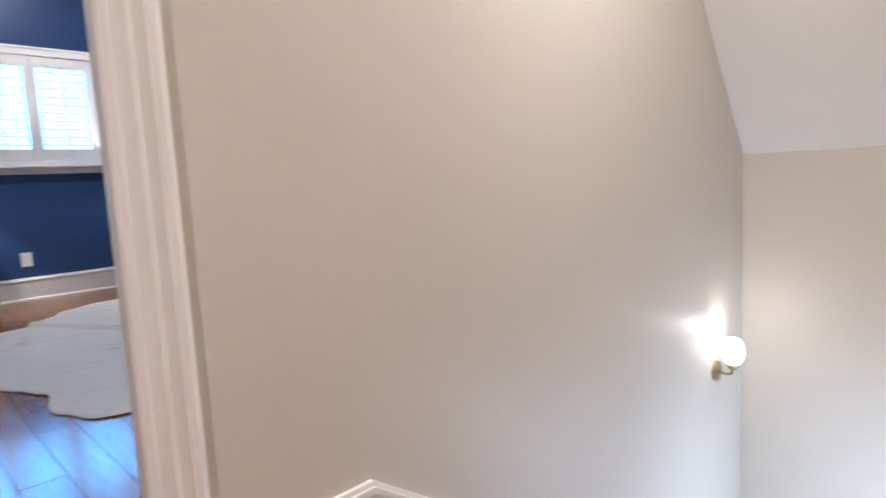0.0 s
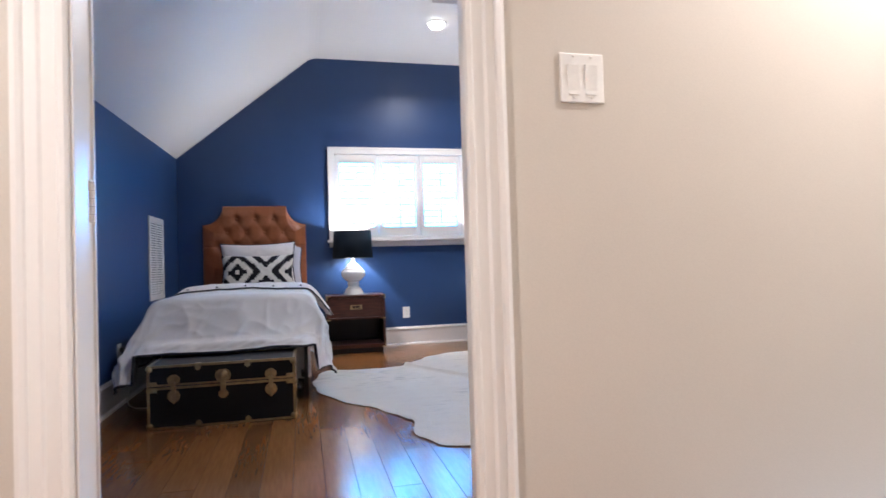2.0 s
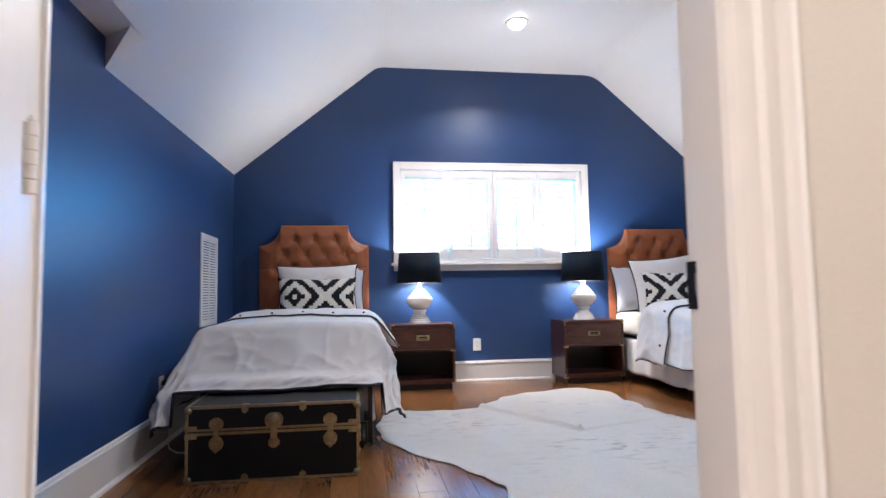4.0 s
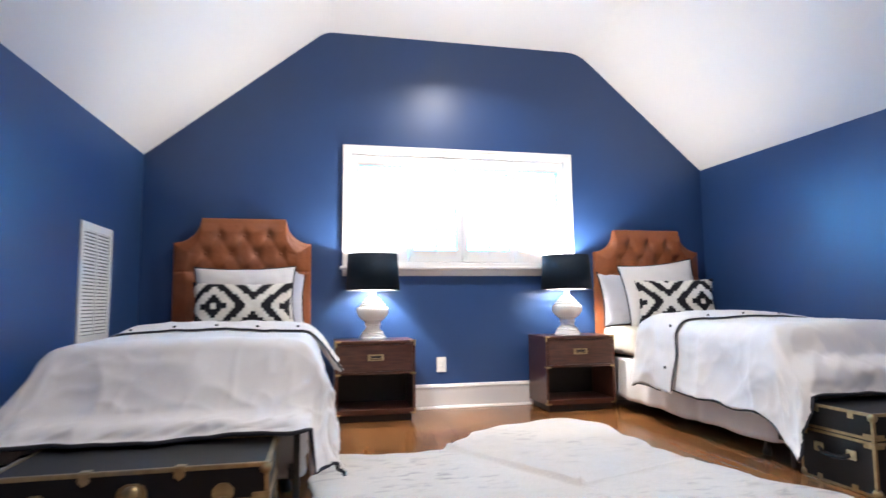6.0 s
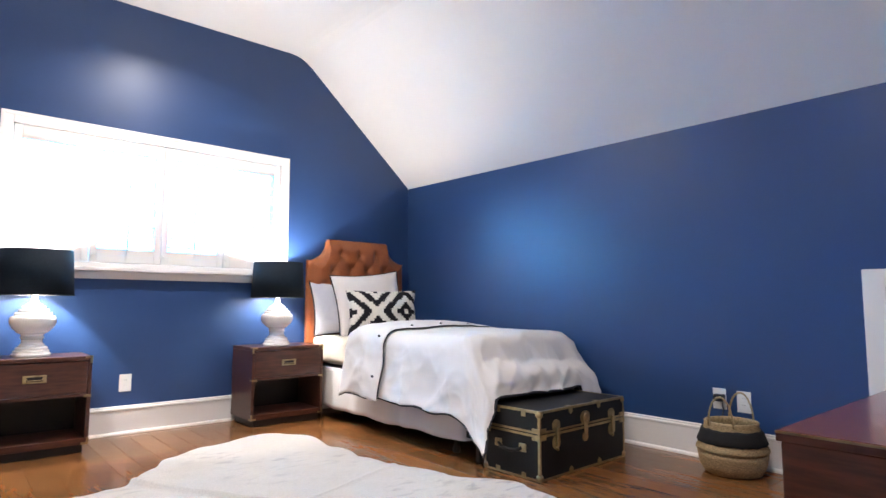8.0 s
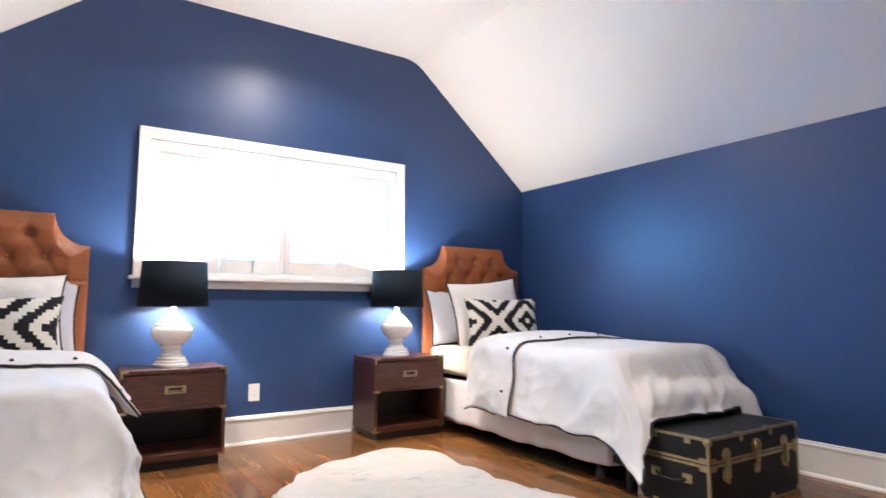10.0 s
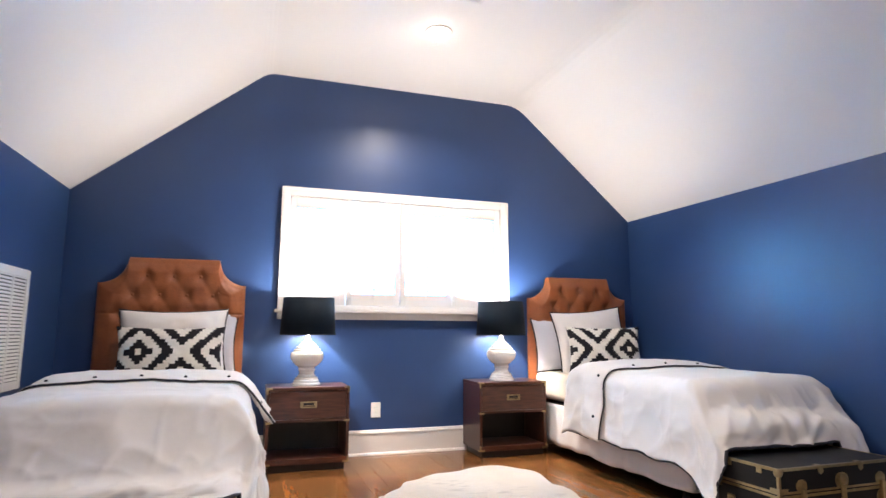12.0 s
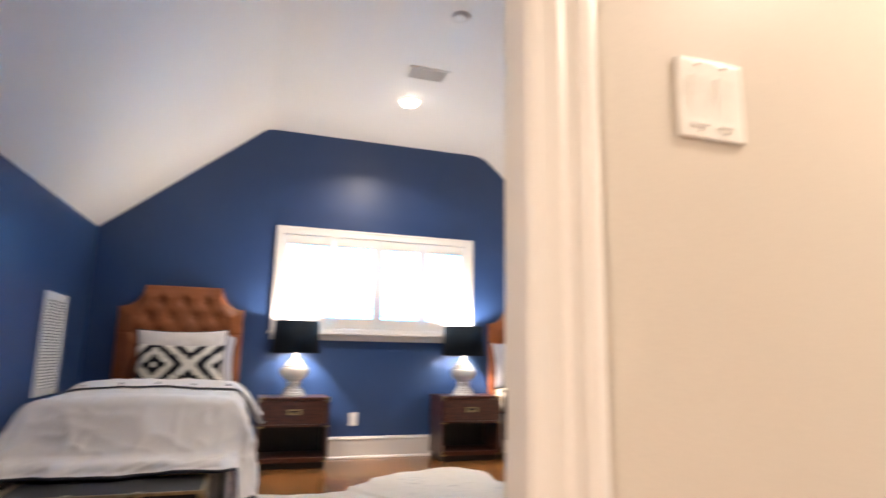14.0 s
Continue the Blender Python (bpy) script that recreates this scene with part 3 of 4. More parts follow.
# ---- ceiling and wall fixtures ----
vent = thing("ceiling_vent", Matrix.Translation((1.388, 4.985, TOP)), "white louvred metal ceiling air vent", "vent")
bm = box(-0.17, -0.145, -0.105, 0.105, -0.008, 0, 0.002)
box(0.145, 0.17, -0.105, 0.105, -0.008, 0, 0.002, bm)
box(-0.145, 0.145, -0.105, -0.080, -0.008, 0, 0.002, bm)
box(-0.145, 0.145, 0.080, 0.105, -0.008, 0, 0.002, bm)
part("frame", bm, "plastic", vent)
part("backing", box(-0.145, 0.145, -0.08, 0.08, -0.002, -0.0005), "grey", vent)
for k in range(8):
    y = -0.07 + k * 0.02
    part("slat", prism([(y - 0.008, -0.003), (y - 0.0068, -0.003), (y + 0.008, -0.013), (y + 0.0068, -0.013)], "x", -0.145, 0.145), "plastic", vent)

smoke = thing("smoke_detector", Matrix.Translation((1.36, 4.12, TOP)), "round white plastic smoke detector on the ceiling", "smoke detector")
part("base", lathe([(0.066, 0), (0.068, -0.004), (0.066, -0.008)], 32), "plastic", smoke, smooth=True)
part("cover", lathe([(0.060, -0.008), (0.056, -0.016), (0.040, -0.022), (0.001, -0.024)], 32), "plastic", smoke, smooth=True)

grille = thing("return_air_grille", Matrix.Translation((XL, 5.74, 0.672)), "tall white louvred return-air grille on the blue wall", "vent")
GH, GW = 0.735, 0.264
bm = box(0, 0.012, -GW, -GW + 0.05, 0, GH, 0.003)
box(0, 0.012, GW - 0.05, GW, 0, GH, 0.003, bm)
box(0, 0.012, -GW + 0.05, GW - 0.05, 0, 0.05, 0.003, bm)
box(0, 0.012, -GW + 0.05, GW - 0.05, GH - 0.05, GH, 0.003, bm)
box(0.002, 0.010, -0.010, 0.010, 0.05, GH - 0.05, 0, bm)
part("frame", bm, "plastic", grille)
part("backing", box(0.0005, 0.002, -GW + 0.05, GW - 0.05, 0.05, GH - 0.05), "grey", grille)
for k in range(30):
    z = 0.06 + k * (GH - 0.115) / 29
    part("slat", prism([(0.002, z + 0.010), (0.0034, z + 0.0105), (0.0112, z - 0.004), (0.0098, z - 0.0045)], "y", -GW + 0.05, GW - 0.05), "plastic", grille)


def outlet(m, label, gang=1, switch=False):
    """A cover plate in the plane y = 0 that faces -y."""
    ob = thing("light_switch" if switch else "wall_outlet", m, label, "switch" if switch else "outlet", "" if switch else "outlets of the bedroom")
    w, h = (0.041, 0.063) if gang == 1 else (0.060, 0.063)
    part("cover_plate", box(-w, w, -0.006, 0, -h, h, 0.003), "plastic", ob)
    for c in ([0] if gang == 1 else [-0.024, 0.024]):
        if switch:
            part("rocker", prism([(-0.006, -0.032), (-0.011, 0.032), (-0.004, 0.034), (-0.004, -0.034)], "x", c - 0.016, c + 0.016), "plastic", ob)
            part("slide", box(c - 0.014, c + 0.014, -0.0085, -0.005, -0.043, -0.039), "plastic", ob)
            for z in (-0.052, 0.052):
                part("screw", lathe([(0.001, 0), (0.003, 0), (0.003, 0.002), (0.001, 0.002)], 8, None, (c, -0.0075, z)), "plastic", ob)
        else:
            for z in (-0.02, 0.02):
                sock = part("socket", box(c - 0.0165, c + 0.0165, -0.008, -0.005, z - 0.014, z + 0.014, 0.002), "plastic", ob)
                for dx in (-0.006, 0.006):
                    part("slot", box(c + dx - 0.0012, c + dx + 0.0012, -0.0085, -0.0078, z - 0.004, z + 0.006), "grey", sock)
    return ob


outlet(Matrix.Translation((1.213, YG, 0.368)), "white outlet on the blue gable wall between the nightstands")
outlet(pose(XL, 4.61, 0.36, 0, 0, 90), "white outlet on the blue side wall, cord plugged in")
outlet(pose(XR, 3.50, 0.375, 0, 0, -90), "white outlet on the blue side wall with a black plug")
outlet(pose(XR, 3.355, 0.370, 0, 0, -90), "white outlet on the blue side wall above the basket")
outlet(Matrix.Translation((0.770, YH, 1.388)), "white double switch plate with two rocker dimmers on the hall wall", 2, True)

plug = thing("power_adapter", pose(XR - 0.008, 3.49, 0.385, 0, 0, -90), "black plug-in power adapter in the outlet", "adapter")
part("body", box(-0.03, 0.03, -0.045, 0, -0.022, 0.022, 0.006), "black", plug)
part("cord", tube([(0.02, -0.03, -0.02), (0.035, -0.05, -0.07), (0.03, -0.08, -0.13), (0.02, -0.1, -0.2)], 0.0035), "black", plug, smooth=True)
cord = thing("power_adapter", Matrix.Translation((XL, 4.62, 0)), "grey plug with a white cable looping to the floor", "adapter")
part("plug_body", box(0.008, 0.035, -0.014, 0.014, 0.365, 0.395, 0.004), "grey", cord)
curve = [(0.035, 0.0, 0.38), (0.07, 0.0, 0.33), (0.08, -0.02, 0.18), (0.06, -0.05, 0.03), (0.09, -0.12, 0.006), (0.16, -0.22, 0.006), (0.24, -0.24, 0.006), (0.30, -0.16, 0.006), (0.34, 0.0, 0.006)]
smooth_curve = [tuple(Vector(curve[i]).lerp(Vector(curve[i + 1]), t)) for i in range(len(curve) - 1) for t in (0, 0.25, 0.5, 0.75)]
part("cable", tube(smooth_curve, 0.004), "plastic", cord, smooth=True)

# ---- nightstands ----


def nightstand(m):
    ob = thing("nightstand", m, "dark walnut campaign nightstand, brass corners, drawer over an open shelf", "nightstand", "nightstands under the window")
    w, d, h, t = 0.307, 0.400, 0.612, 0.022     # half width, depth, height, board
    part("top", box(-w, w, 0, d, h - 0.026, h, 0.003), "walnut", ob)
    for s in (-1, 1):
        part("side_panel", box(s * w - (t if s > 0 else 0), s * w + (t if s < 0 else 0), 0.002, d, 0.055, h - 0.026, 0.002), "walnut", ob)
    # near-black, not walnut: the open shelf's inner shade is put into the colour
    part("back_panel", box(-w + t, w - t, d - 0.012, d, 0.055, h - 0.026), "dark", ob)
    part("divider", box(-w + t, w - t, 0.006, d - 0.012, 0.358, 0.376), "walnut", ob)
    part("bottom_board", box(-w + t, w - t, 0.003, d - 0.012, 0.055, 0.095, 0.002), "walnut", ob)
    # dark block that fills in the shade under the bottom board
    part("plinth", box(-w + 0.028, w - 0.028, 0.022, d - 0.01, 0.0, 0.055, 0.003), "dark", ob, "dark recessed plinth standing for the shaded gap below")
    drawer = part("drawer_front", box(-w + t + 0.003, w - t - 0.003, 0.004, 0.024, 0.379, h - 0.031, 0.002), "walnut", ob)
    pull = part("drawer_pull", box(-0.062, 0.062, 0.0, 0.006, 0.460, 0.508, 0.003), "brass", drawer, "recessed rectangular brass pull")
    # flat dark plate in place of the shaded hollow of the pull
    part("recess", box(-0.042, 0.042, -0.0012, 0.002, 0.470, 0.498, 0.0008), "dark", drawer)
    part("bail", tube([(-0.042, -0.003, 0.490), (-0.036, -0.006, 0.478), (0.036, -0.006, 0.478), (0.042, -0.003, 0.490)], 0.003), "brass", drawer)
    for s in (-1, 1):
        for z0, z1 in ((h - 0.045, h + 0.0015), (0.352, 0.367), (0.055, 0.100)):
            a, b = s * (w + 0.0015), s * (w - 0.042)
            bm = box(min(a, b), max(a, b), -0.0015, 0.0025, z0 if z1 - z0 < 0.02 else (z1 - 0.014 if z1 > 0.3 else z0), z1 if z1 - z0 < 0.02 or z1 > 0.3 else z0 + 0.014)
            if z1 - z0 > 0.02:
                b2 = s * (w - 0.013)
                box(min(a, b2), max(a, b2), -0.0015, 0.0025, z0, z1, 0, bm)
            box(min(a, s * (w - 0.001)), max(a, s * (w - 0.001)), -0.0015, 0.040, (z1 - 0.014) if z1 > 0.3 else z0, z1 if z1 > 0.3 else z0 + 0.014, 0, bm)
            part("corner_bracket", bm, "brass", ob)
    return ob


n1 = nightstand(Matrix.Translation((0.605, 6.228, 0)))
copy_thing(n1, Matrix.Translation((2.303, 6.254, 0)))

# ---- table lamps ----


def table_lamp(m):
    ob = thing("table_lamp", m, "white turned ceramic table lamp with a black drum shade, lit", "lamp", "lamps on the nightstands")
    prof = [(0.001, 0), (0.108, 0), (0.110, 0.012), (0.106, 0.020), (0.100, 0.022), (0.100, 0.034), (0.094, 0.040), (0.088, 0.042), (0.090, 0.052), (0.084, 0.062), (0.072, 0.064), (0.073, 0.072),
            (0.064, 0.078), (0.058, 0.086), (0.058, 0.108), (0.066, 0.112), (0.066, 0.124), (0.060, 0.128), (0.066, 0.140), (0.088, 0.152), (0.092, 0.160), (0.112, 0.176),
            (0.126, 0.200), (0.130, 0.225), (0.126, 0.246), (0.118, 0.258), (0.104, 0.260), (0.106, 0.270), (0.102, 0.280), (0.084, 0.282), (0.086, 0.292), (0.082, 0.302), (0.064, 0.304), (0.066, 0.312),
            (0.062, 0.322), (0.046, 0.324), (0.048, 0.332), (0.034, 0.338), (0.026, 0.344), (0.022, 0.362), (0.018, 0.380), (0.012, 0.392), (0.001, 0.394)]
    base = part("base", lathe(prof, 48), "ceramic", ob)
    for p in base.data.polygons:
        p.use_smooth = True
    base.data.set_sharp_from_angle(angle=radians(28))
    part("stem", lathe([(0.005, 0.39), (0.005, 0.67), (0.009, 0.675), (0.008, 0.69), (0.001, 0.695)], 12), "brass", ob)
    part("bulb", lathe([(0.012, 0.46), (0.014, 0.49), (0.030, 0.52), (0.033, 0.545), (0.024, 0.570), (0.001, 0.580)], 16), "bulb", ob, "lit bulb", smooth=True)
    shade = bmesh.new()
    lathe([(0.218, 0.392), (0.200, 0.685)], 48, shade)
    for f in [f for f in shade.faces if len(f.verts) > 4]:
        shade.faces.remove(f)
    sh = part("shade", shade, "shade", ob, "black tapered drum shade", smooth=True)
    mod = sh.modifiers.new("wall", "SOLIDIFY")
    mod.thickness = 0.002
    inner = bmesh.new()
    lathe([(0.2145, 0.393), (0.1965, 0.684)], 48, inner)
    for f in [f for f in inner.faces if len(f.verts) > 4]:
        inner.faces.remove(f)
    part("lining", inner, "lining", sh, "white inner lining", smooth=True)
    part("shade_ring", tube([(0.2175 * math.cos(2 * math.pi * i / 40), 0.2175 * math.sin(2 * math.pi * i / 40), 0.392) for i in range(40)], 0.003, closed=True), "shade", ob)
    part("spider", tube([(-0.2, 0, 0.678), (0, 0, 0.672), (0.2, 0, 0.678)], 0.0025), "brass", ob)
    return ob


LAMPS = ((0.602, 6.455), (2.282, 6.455))
l1 = table_lamp(Matrix.Translation((*LAMPS[0], 0.612)))
copy_thing(l1, Matrix.Translation((*LAMPS[1], 0.612)))
for x, y in LAMPS:
    lamp_light("lamp_bulb_light", "POINT", (x + 0.05, y - 0.02, 0.612 + 0.598), P_LAMP, NEUTRAL, 0.03)

# ---- trunks ----


def trunk(m):
    """Origin at the floor, middle of the front; depth runs to +y."""
    ob = thing("storage_trunk", m, "black vinyl footlocker trunk with aged brass edging, latches and corners", "trunk", "trunks at the foot of the beds")
    w, d, h, seam = 0.4175, 0.41, 0.372, 0.250
    part("body", box(-w, w, 0, d, 0.004, seam - 0.002, 0.003), "vinyl", ob)
    part("lid", box(-w, w, 0, d, seam + 0.002, h, 0.003), "vinyl", ob)
    e, g = 0.0115, 0.0022

    def angle_x(y_face, y_in, z_face, z_in):
        bm = box(-w - g, w + g, min(y_face, y_in), max(y_face, y_in), min(z_face, z_face + (g if z_face > 0.1 else -g)), max(z_face, z_face + (g if z_face > 0.1 else -g)))
        return box(-w - g, w + g, min(y_face, y_face - g if y_face < 0.1 else y_face + g), max(y_face, y_face - g if y_face < 0.1 else y_face + g), min(z_face, z_in), max(z_face, z_in), 0, bm)
    for yf, yi in ((0, e), (d, d - e)):
        for zf, zi in ((h, h - e), (0.004, 0.004 + e)):
            part("edge_strip", angle_x(yf, yi, zf, zi), "brass", ob)
    for s in (-1, 1):
        x = s * w
        o = s * (w + g)
        for zf, zi in ((h, h - e), (0.004, 0.004 + e)):
            up = g if zf > 0.1 else -g * 0.5
            bm = box(min(x, o), max(x, o), 0, d, min(zf, zi), max(zf, zi))
            box(min(o, s * (w - e)), max(o, s * (w - e)), e, d - e, min(zf, zf + up), max(zf, zf + up), 0, bm)
            part("edge_strip", bm, "brass", ob)
        for yf in (0, d):
            sg = -1 if yf == 0 else 1
            bm = box(min(x - s * e, o), max(x - s * e, o), min(yf, yf + sg * g), max(yf, yf + sg * g), 0.02, h - e)
            box(min(x, o), max(x, o), min(yf, yf - sg * e), max(yf, yf - sg * e), 0.02, h - e, 0, bm)
            part("edge_strip", bm, "brass", ob)
            for zc in (0.010, h - 0.008):
                cap = bmesh.new()
                bmesh.ops.create_uvsphere(cap, u_segments=14, v_segments=8, radius=0.0215, matrix=Matrix.Translation((s * (w - 0.010), yf - sg * 0.010, zc + (0.012 if zc < 0.1 else -0.010))) @ Matrix.Diagonal((1, 1, 0.95, 1)))
                part("corner_cap", cap, "brass", ob, smooth=True)
            for zc in (seam - 0.022, seam + 0.020):
                part("side_clamp", box(min(x - s * 0.052, o + s * 0.003), max(x - s * 0.052, o + s * 0.003), min(yf, yf + sg * 0.006), max(yf, yf + sg * 0.006), zc - 0.011, zc + 0.011, 0.003), "brass", ob)
                part("side_clamp", box(min(o, o + s * 0.004), max(o, o + s * 0.004), min(yf + sg * 0.004, yf - sg * 0.05), max(yf + sg * 0.004, yf - sg * 0.05), zc - 0.011, zc + 0.011, 0.003), "brass", ob)
        part("band", box(min(x, o), max(x, o), e, d - e, seam - 0.016, seam - 0.003), "brass", ob)
        part("band", box(min(x, o), max(x, o), e, d - e, seam + 0.003, seam + 0.016), "brass", ob)
        handle = tube([(o + s * 0.004, 0.12, 0.165), (o + s * 0.020, 0.15, 0.150), (o + s * 0.022, 0.205, 0.145), (o + s * 0.020, 0.26, 0.150), (o + s * 0.004, 0.29, 0.165)], 0.010, steps=8)
        hd = part("handle", handle, "vinyl", ob, "black leather end handle", smooth=True)
        for y in (0.115, 0.295):
            part("handle_cap", box(min(o, o + s * 0.008), max(o, o + s * 0.008), y - 0.026, y + 0.026, 0.145, 0.190, 0.006), "brass", hd)
        for y in (0.11, 0.30):
            part("edge_clamp", box(min(o, o + s * 0.003), max(o, o + s * 0.003), y - 0.016, y + 0.016, h - 0.036, h, 0.002), "brass", ob)
            part("edge_clamp", box(min(o, o + s * 0.003), max(o, o + s * 0.003), y - 0.016, y + 0.016, 0.004, 0.036, 0.002), "brass", ob)
    part("band", box(-w + e, w - e, -g, 0, seam - 0.017, seam - 0.003), "brass", ob)
    part("band", box(-w + e, w - e, -g, 0, seam + 0.003, seam + 0.014), "brass", ob)

    def plate(cx, z0, z1, half, y=-0.004, pinch=0.75):
        pts = [(cx - half * pinch, z0 + 0.008), (cx - half * 0.4, z0), (cx + half * 0.4, z0), (cx + half * pinch, z0 + 0.008), (cx + half, (z0 + z1) / 2 - 0.01), (cx + half, (z0 + z1) / 2 + 0.01),
               (cx + half * pinch, z1 - 0.010), (cx + half * 0.35, z1), (cx - half * 0.35, z1), (cx - half * pinch, z1 - 0.010), (cx - half, (z0 + z1) / 2 + 0.01), (cx - half, (z0 + z1) / 2 - 0.01)]
        return prism(pts, "y", y, 0.001)
    for cx in (-0.275, 0.275):
        lat = part("latch", plate(cx, 0.158, 0.228, 0.034), "brass", ob, "stamped brass draw-bolt latch")
        part("catch", plate(cx, seam + 0.006, seam + 0.066, 0.034), "brass", lat)
        part("lever", box(cx - 0.012, cx + 0.012, -0.022, -0.004, 0.176, 0.276, 0.004), "brass", lat)
        for dx in (-0.009, 0.009):
            part("link", tube([(cx + dx, -0.018, 0.225), (cx + dx, -0.019, 0.262), (cx + dx * 0.4, -0.014, 0.272)], 0.003), "brass", lat)
        part("tongue", lathe([(0.001, 0), (0.008, 0.004), (0.010, 0.012), (0.006, 0.020)], 10, None, (cx, -0.010, 0.148)), "brass", lat, smooth=True)
    lock = part("lock", plate(0, seam + 0.008, seam + 0.082, 0.044, -0.005, 0.8), "brass", ob, "round brass lock with hasp")
    part("dome", lathe([(0.028, 0), (0.026, 0.010), (0.016, 0.017), (0.001, 0.019)], 20, bmesh.new()), "brass", lock, smooth=True)
    dome = lock.children[-1]
    dome.matrix_local = Matrix.Translation((0, -0.005, seam + 0.050)) @ pose(0, 0, 0, 90)
    part("hasp", box(-0.016, 0.016, -0.014, -0.004, seam - 0.045, seam + 0.030, 0.004), "brass", lock)
    part("keyhole_plate", plate(0, 0.160, 0.212, 0.027), "brass", lock)
    for cx in (-0.14, 0.14):
        part("edge_clamp", prism([(cx - 0.017, h), (cx - 0.016, h - 0.028), (cx, h - 0.040), (cx + 0.016, h - 0.028), (cx + 0.017, h)], "y", -0.005, 0.0), "brass", ob)
        part("edge_clamp", prism([(cx - 0.017, 0.004), (cx - 0.016, 0.032), (cx, 0.044), (cx + 0.016, 0.032), (cx + 0.017, 0.004)], "y", -0.005, 0.0), "brass", ob)
        part("edge_clamp", box(cx - 0.016, cx + 0.016, 0.0, 0.030, h + 0.001, h + 0.0045, 0.001), "brass", ob)
    return ob


t1 = trunk(Matrix.Translation((-0.408, 3.782, 0)))
copy_thing(t1, pose(3.035, 3.935, 0, 0, 0, 1.0))

# ---- beds ----
HALF, LONG, SHEET_Z = 0.50, 2.02, 0.675


def tufted_headboard(ob, top, seed):
    half, r, t = 0.528, 0.200, 0.075
    foot = 0.30

    def crown(x):
        a = half - abs(x)
        return top - (math.sqrt(max(r * r - a * a, 0)) if a < r else 0)
    rows, pitch = [(top - 0.140, 0.0), (top - 0.285, 0.5), (top - 0.430, 0.0), (top - 0.575, 0.5)], 0.190

    def relief(x, z):
        edge = min(half - abs(x), crown(x) - z)
        inside = min(max((edge - 0.040) / 0.07, 0), 1)
        best, crease, pleat = 9.0, 9.0, 9.0
        for i, (bz, off) in enumerate(rows):
            low = math.floor(x / pitch - off)
            for k in (low, low + 1):
                bx = (k + off) * pitch
                if abs(bx) > half - 0.11:
                    continue
                best = min(best, math.hypot(x - bx, (z - bz) * 0.9))
                # creases run from each button to the two of the row below
                for s in (-1, 1):
                    ex = bx + s * pitch / 2
                    if i + 1 == len(rows) or abs(ex) > half - 0.11:
                        continue
                    u = ((x - bx) * (ex - bx) + (z - bz) * (rows[i + 1][0] - bz)) / ((ex - bx) ** 2 + (rows[i + 1][0] - bz) ** 2)
                    if 0 <= u <= 1:
                        crease = min(crease, math.hypot(x - bx - u * (ex - bx), z - bz - u * (rows[i + 1][0] - bz)))
                if i == 0 and z > bz:
                    pleat = min(pleat, abs(x - bx))
        # the padding is stitched down level with the third row, out to the sides
        stitch = abs(z - rows[2][0]) if abs(x) > 0.37 else 9.0
        short = math.hypot(max(abs(abs(x) - 0.36) - 0.03, 0), z - rows[1][0] + 0.1 * (abs(x) - 0.36))
        dip = 0.030 * math.exp(-(best / 0.041) ** 2) + 0.0045 * math.exp(-(crease / 0.016) ** 2) + 0.011 * math.exp(-(pleat / 0.020) ** 2)
        seam = 0.010 * math.exp(-(stitch / 0.006) ** 2) + 0.006 * math.exp(-(short / 0.006) ** 2)
        roll = 0.030 * (1 - math.exp(-max(edge, 0) / 0.026))
        wob = 0.0035 * noise.noise(Vector((x * 11, z * 11, seed))) + 0.0012 * noise.noise(Vector((x * 34, z * 34, seed)))
        return max(roll + 0.022 * inside - dip * inside - seam * min(edge / 0.02, 1) + wob, 0.002)
    nx, nz = 120, 130

    def front(u, v):
        x = (u * 2 - 1) * half
        z = foot + v * (crown(x) - foot)
        return (x, -relief(x, z) + 0.0, z)
    bm, rws = sheet(nx, nz, front)
    back = [bm.verts.new((v.co.x, t - 0.035, v.co.z)) for v in rws[-1]]
    for i in range(nx - 1):
        bm.faces.new((rws[-1][i], rws[-1][i + 1], back[i + 1], back[i]))
    for col in (0, nx - 1):
        bk = [bm.verts.new((rws[j][col].co.x, t - 0.035, rws[j][col].co.z)) for j in range(nz)]
        for j in range(nz - 1):
            bm.faces.new((rws[j][col], rws[j + 1][col], bk[j + 1], bk[j]))
    hb = part("headboard", bm, "leather", ob, "tufted cognac leather headboard with scooped shoulders", smooth=True)
    hb.data.set_sharp_from_angle(angle=radians(55))
    part("headboard_back", box(-half + 0.21, half - 0.21, 0.030, t + 0.01, 0.05, top - 0.02), "dark", ob)
    for i, (bz, off) in enumerate(rows[:3]):
        for k in range(-3, 4):
            bx = (k + off) * pitch
            if abs(bx) > half - 0.12 or bz > crown(bx) - 0.06:
                continue
            bt = bmesh.new()
            bmesh.ops.create_uvsphere(bt, u_segments=10, v_segments=6, radius=0.013, matrix=Matrix.Translation((bx, -relief(bx, bz) - 0.001, bz)) @ Matrix.Diagonal((1, 0.5, 1, 1)))
            part("tuft_button", bt, "leather", ob, smooth=True)


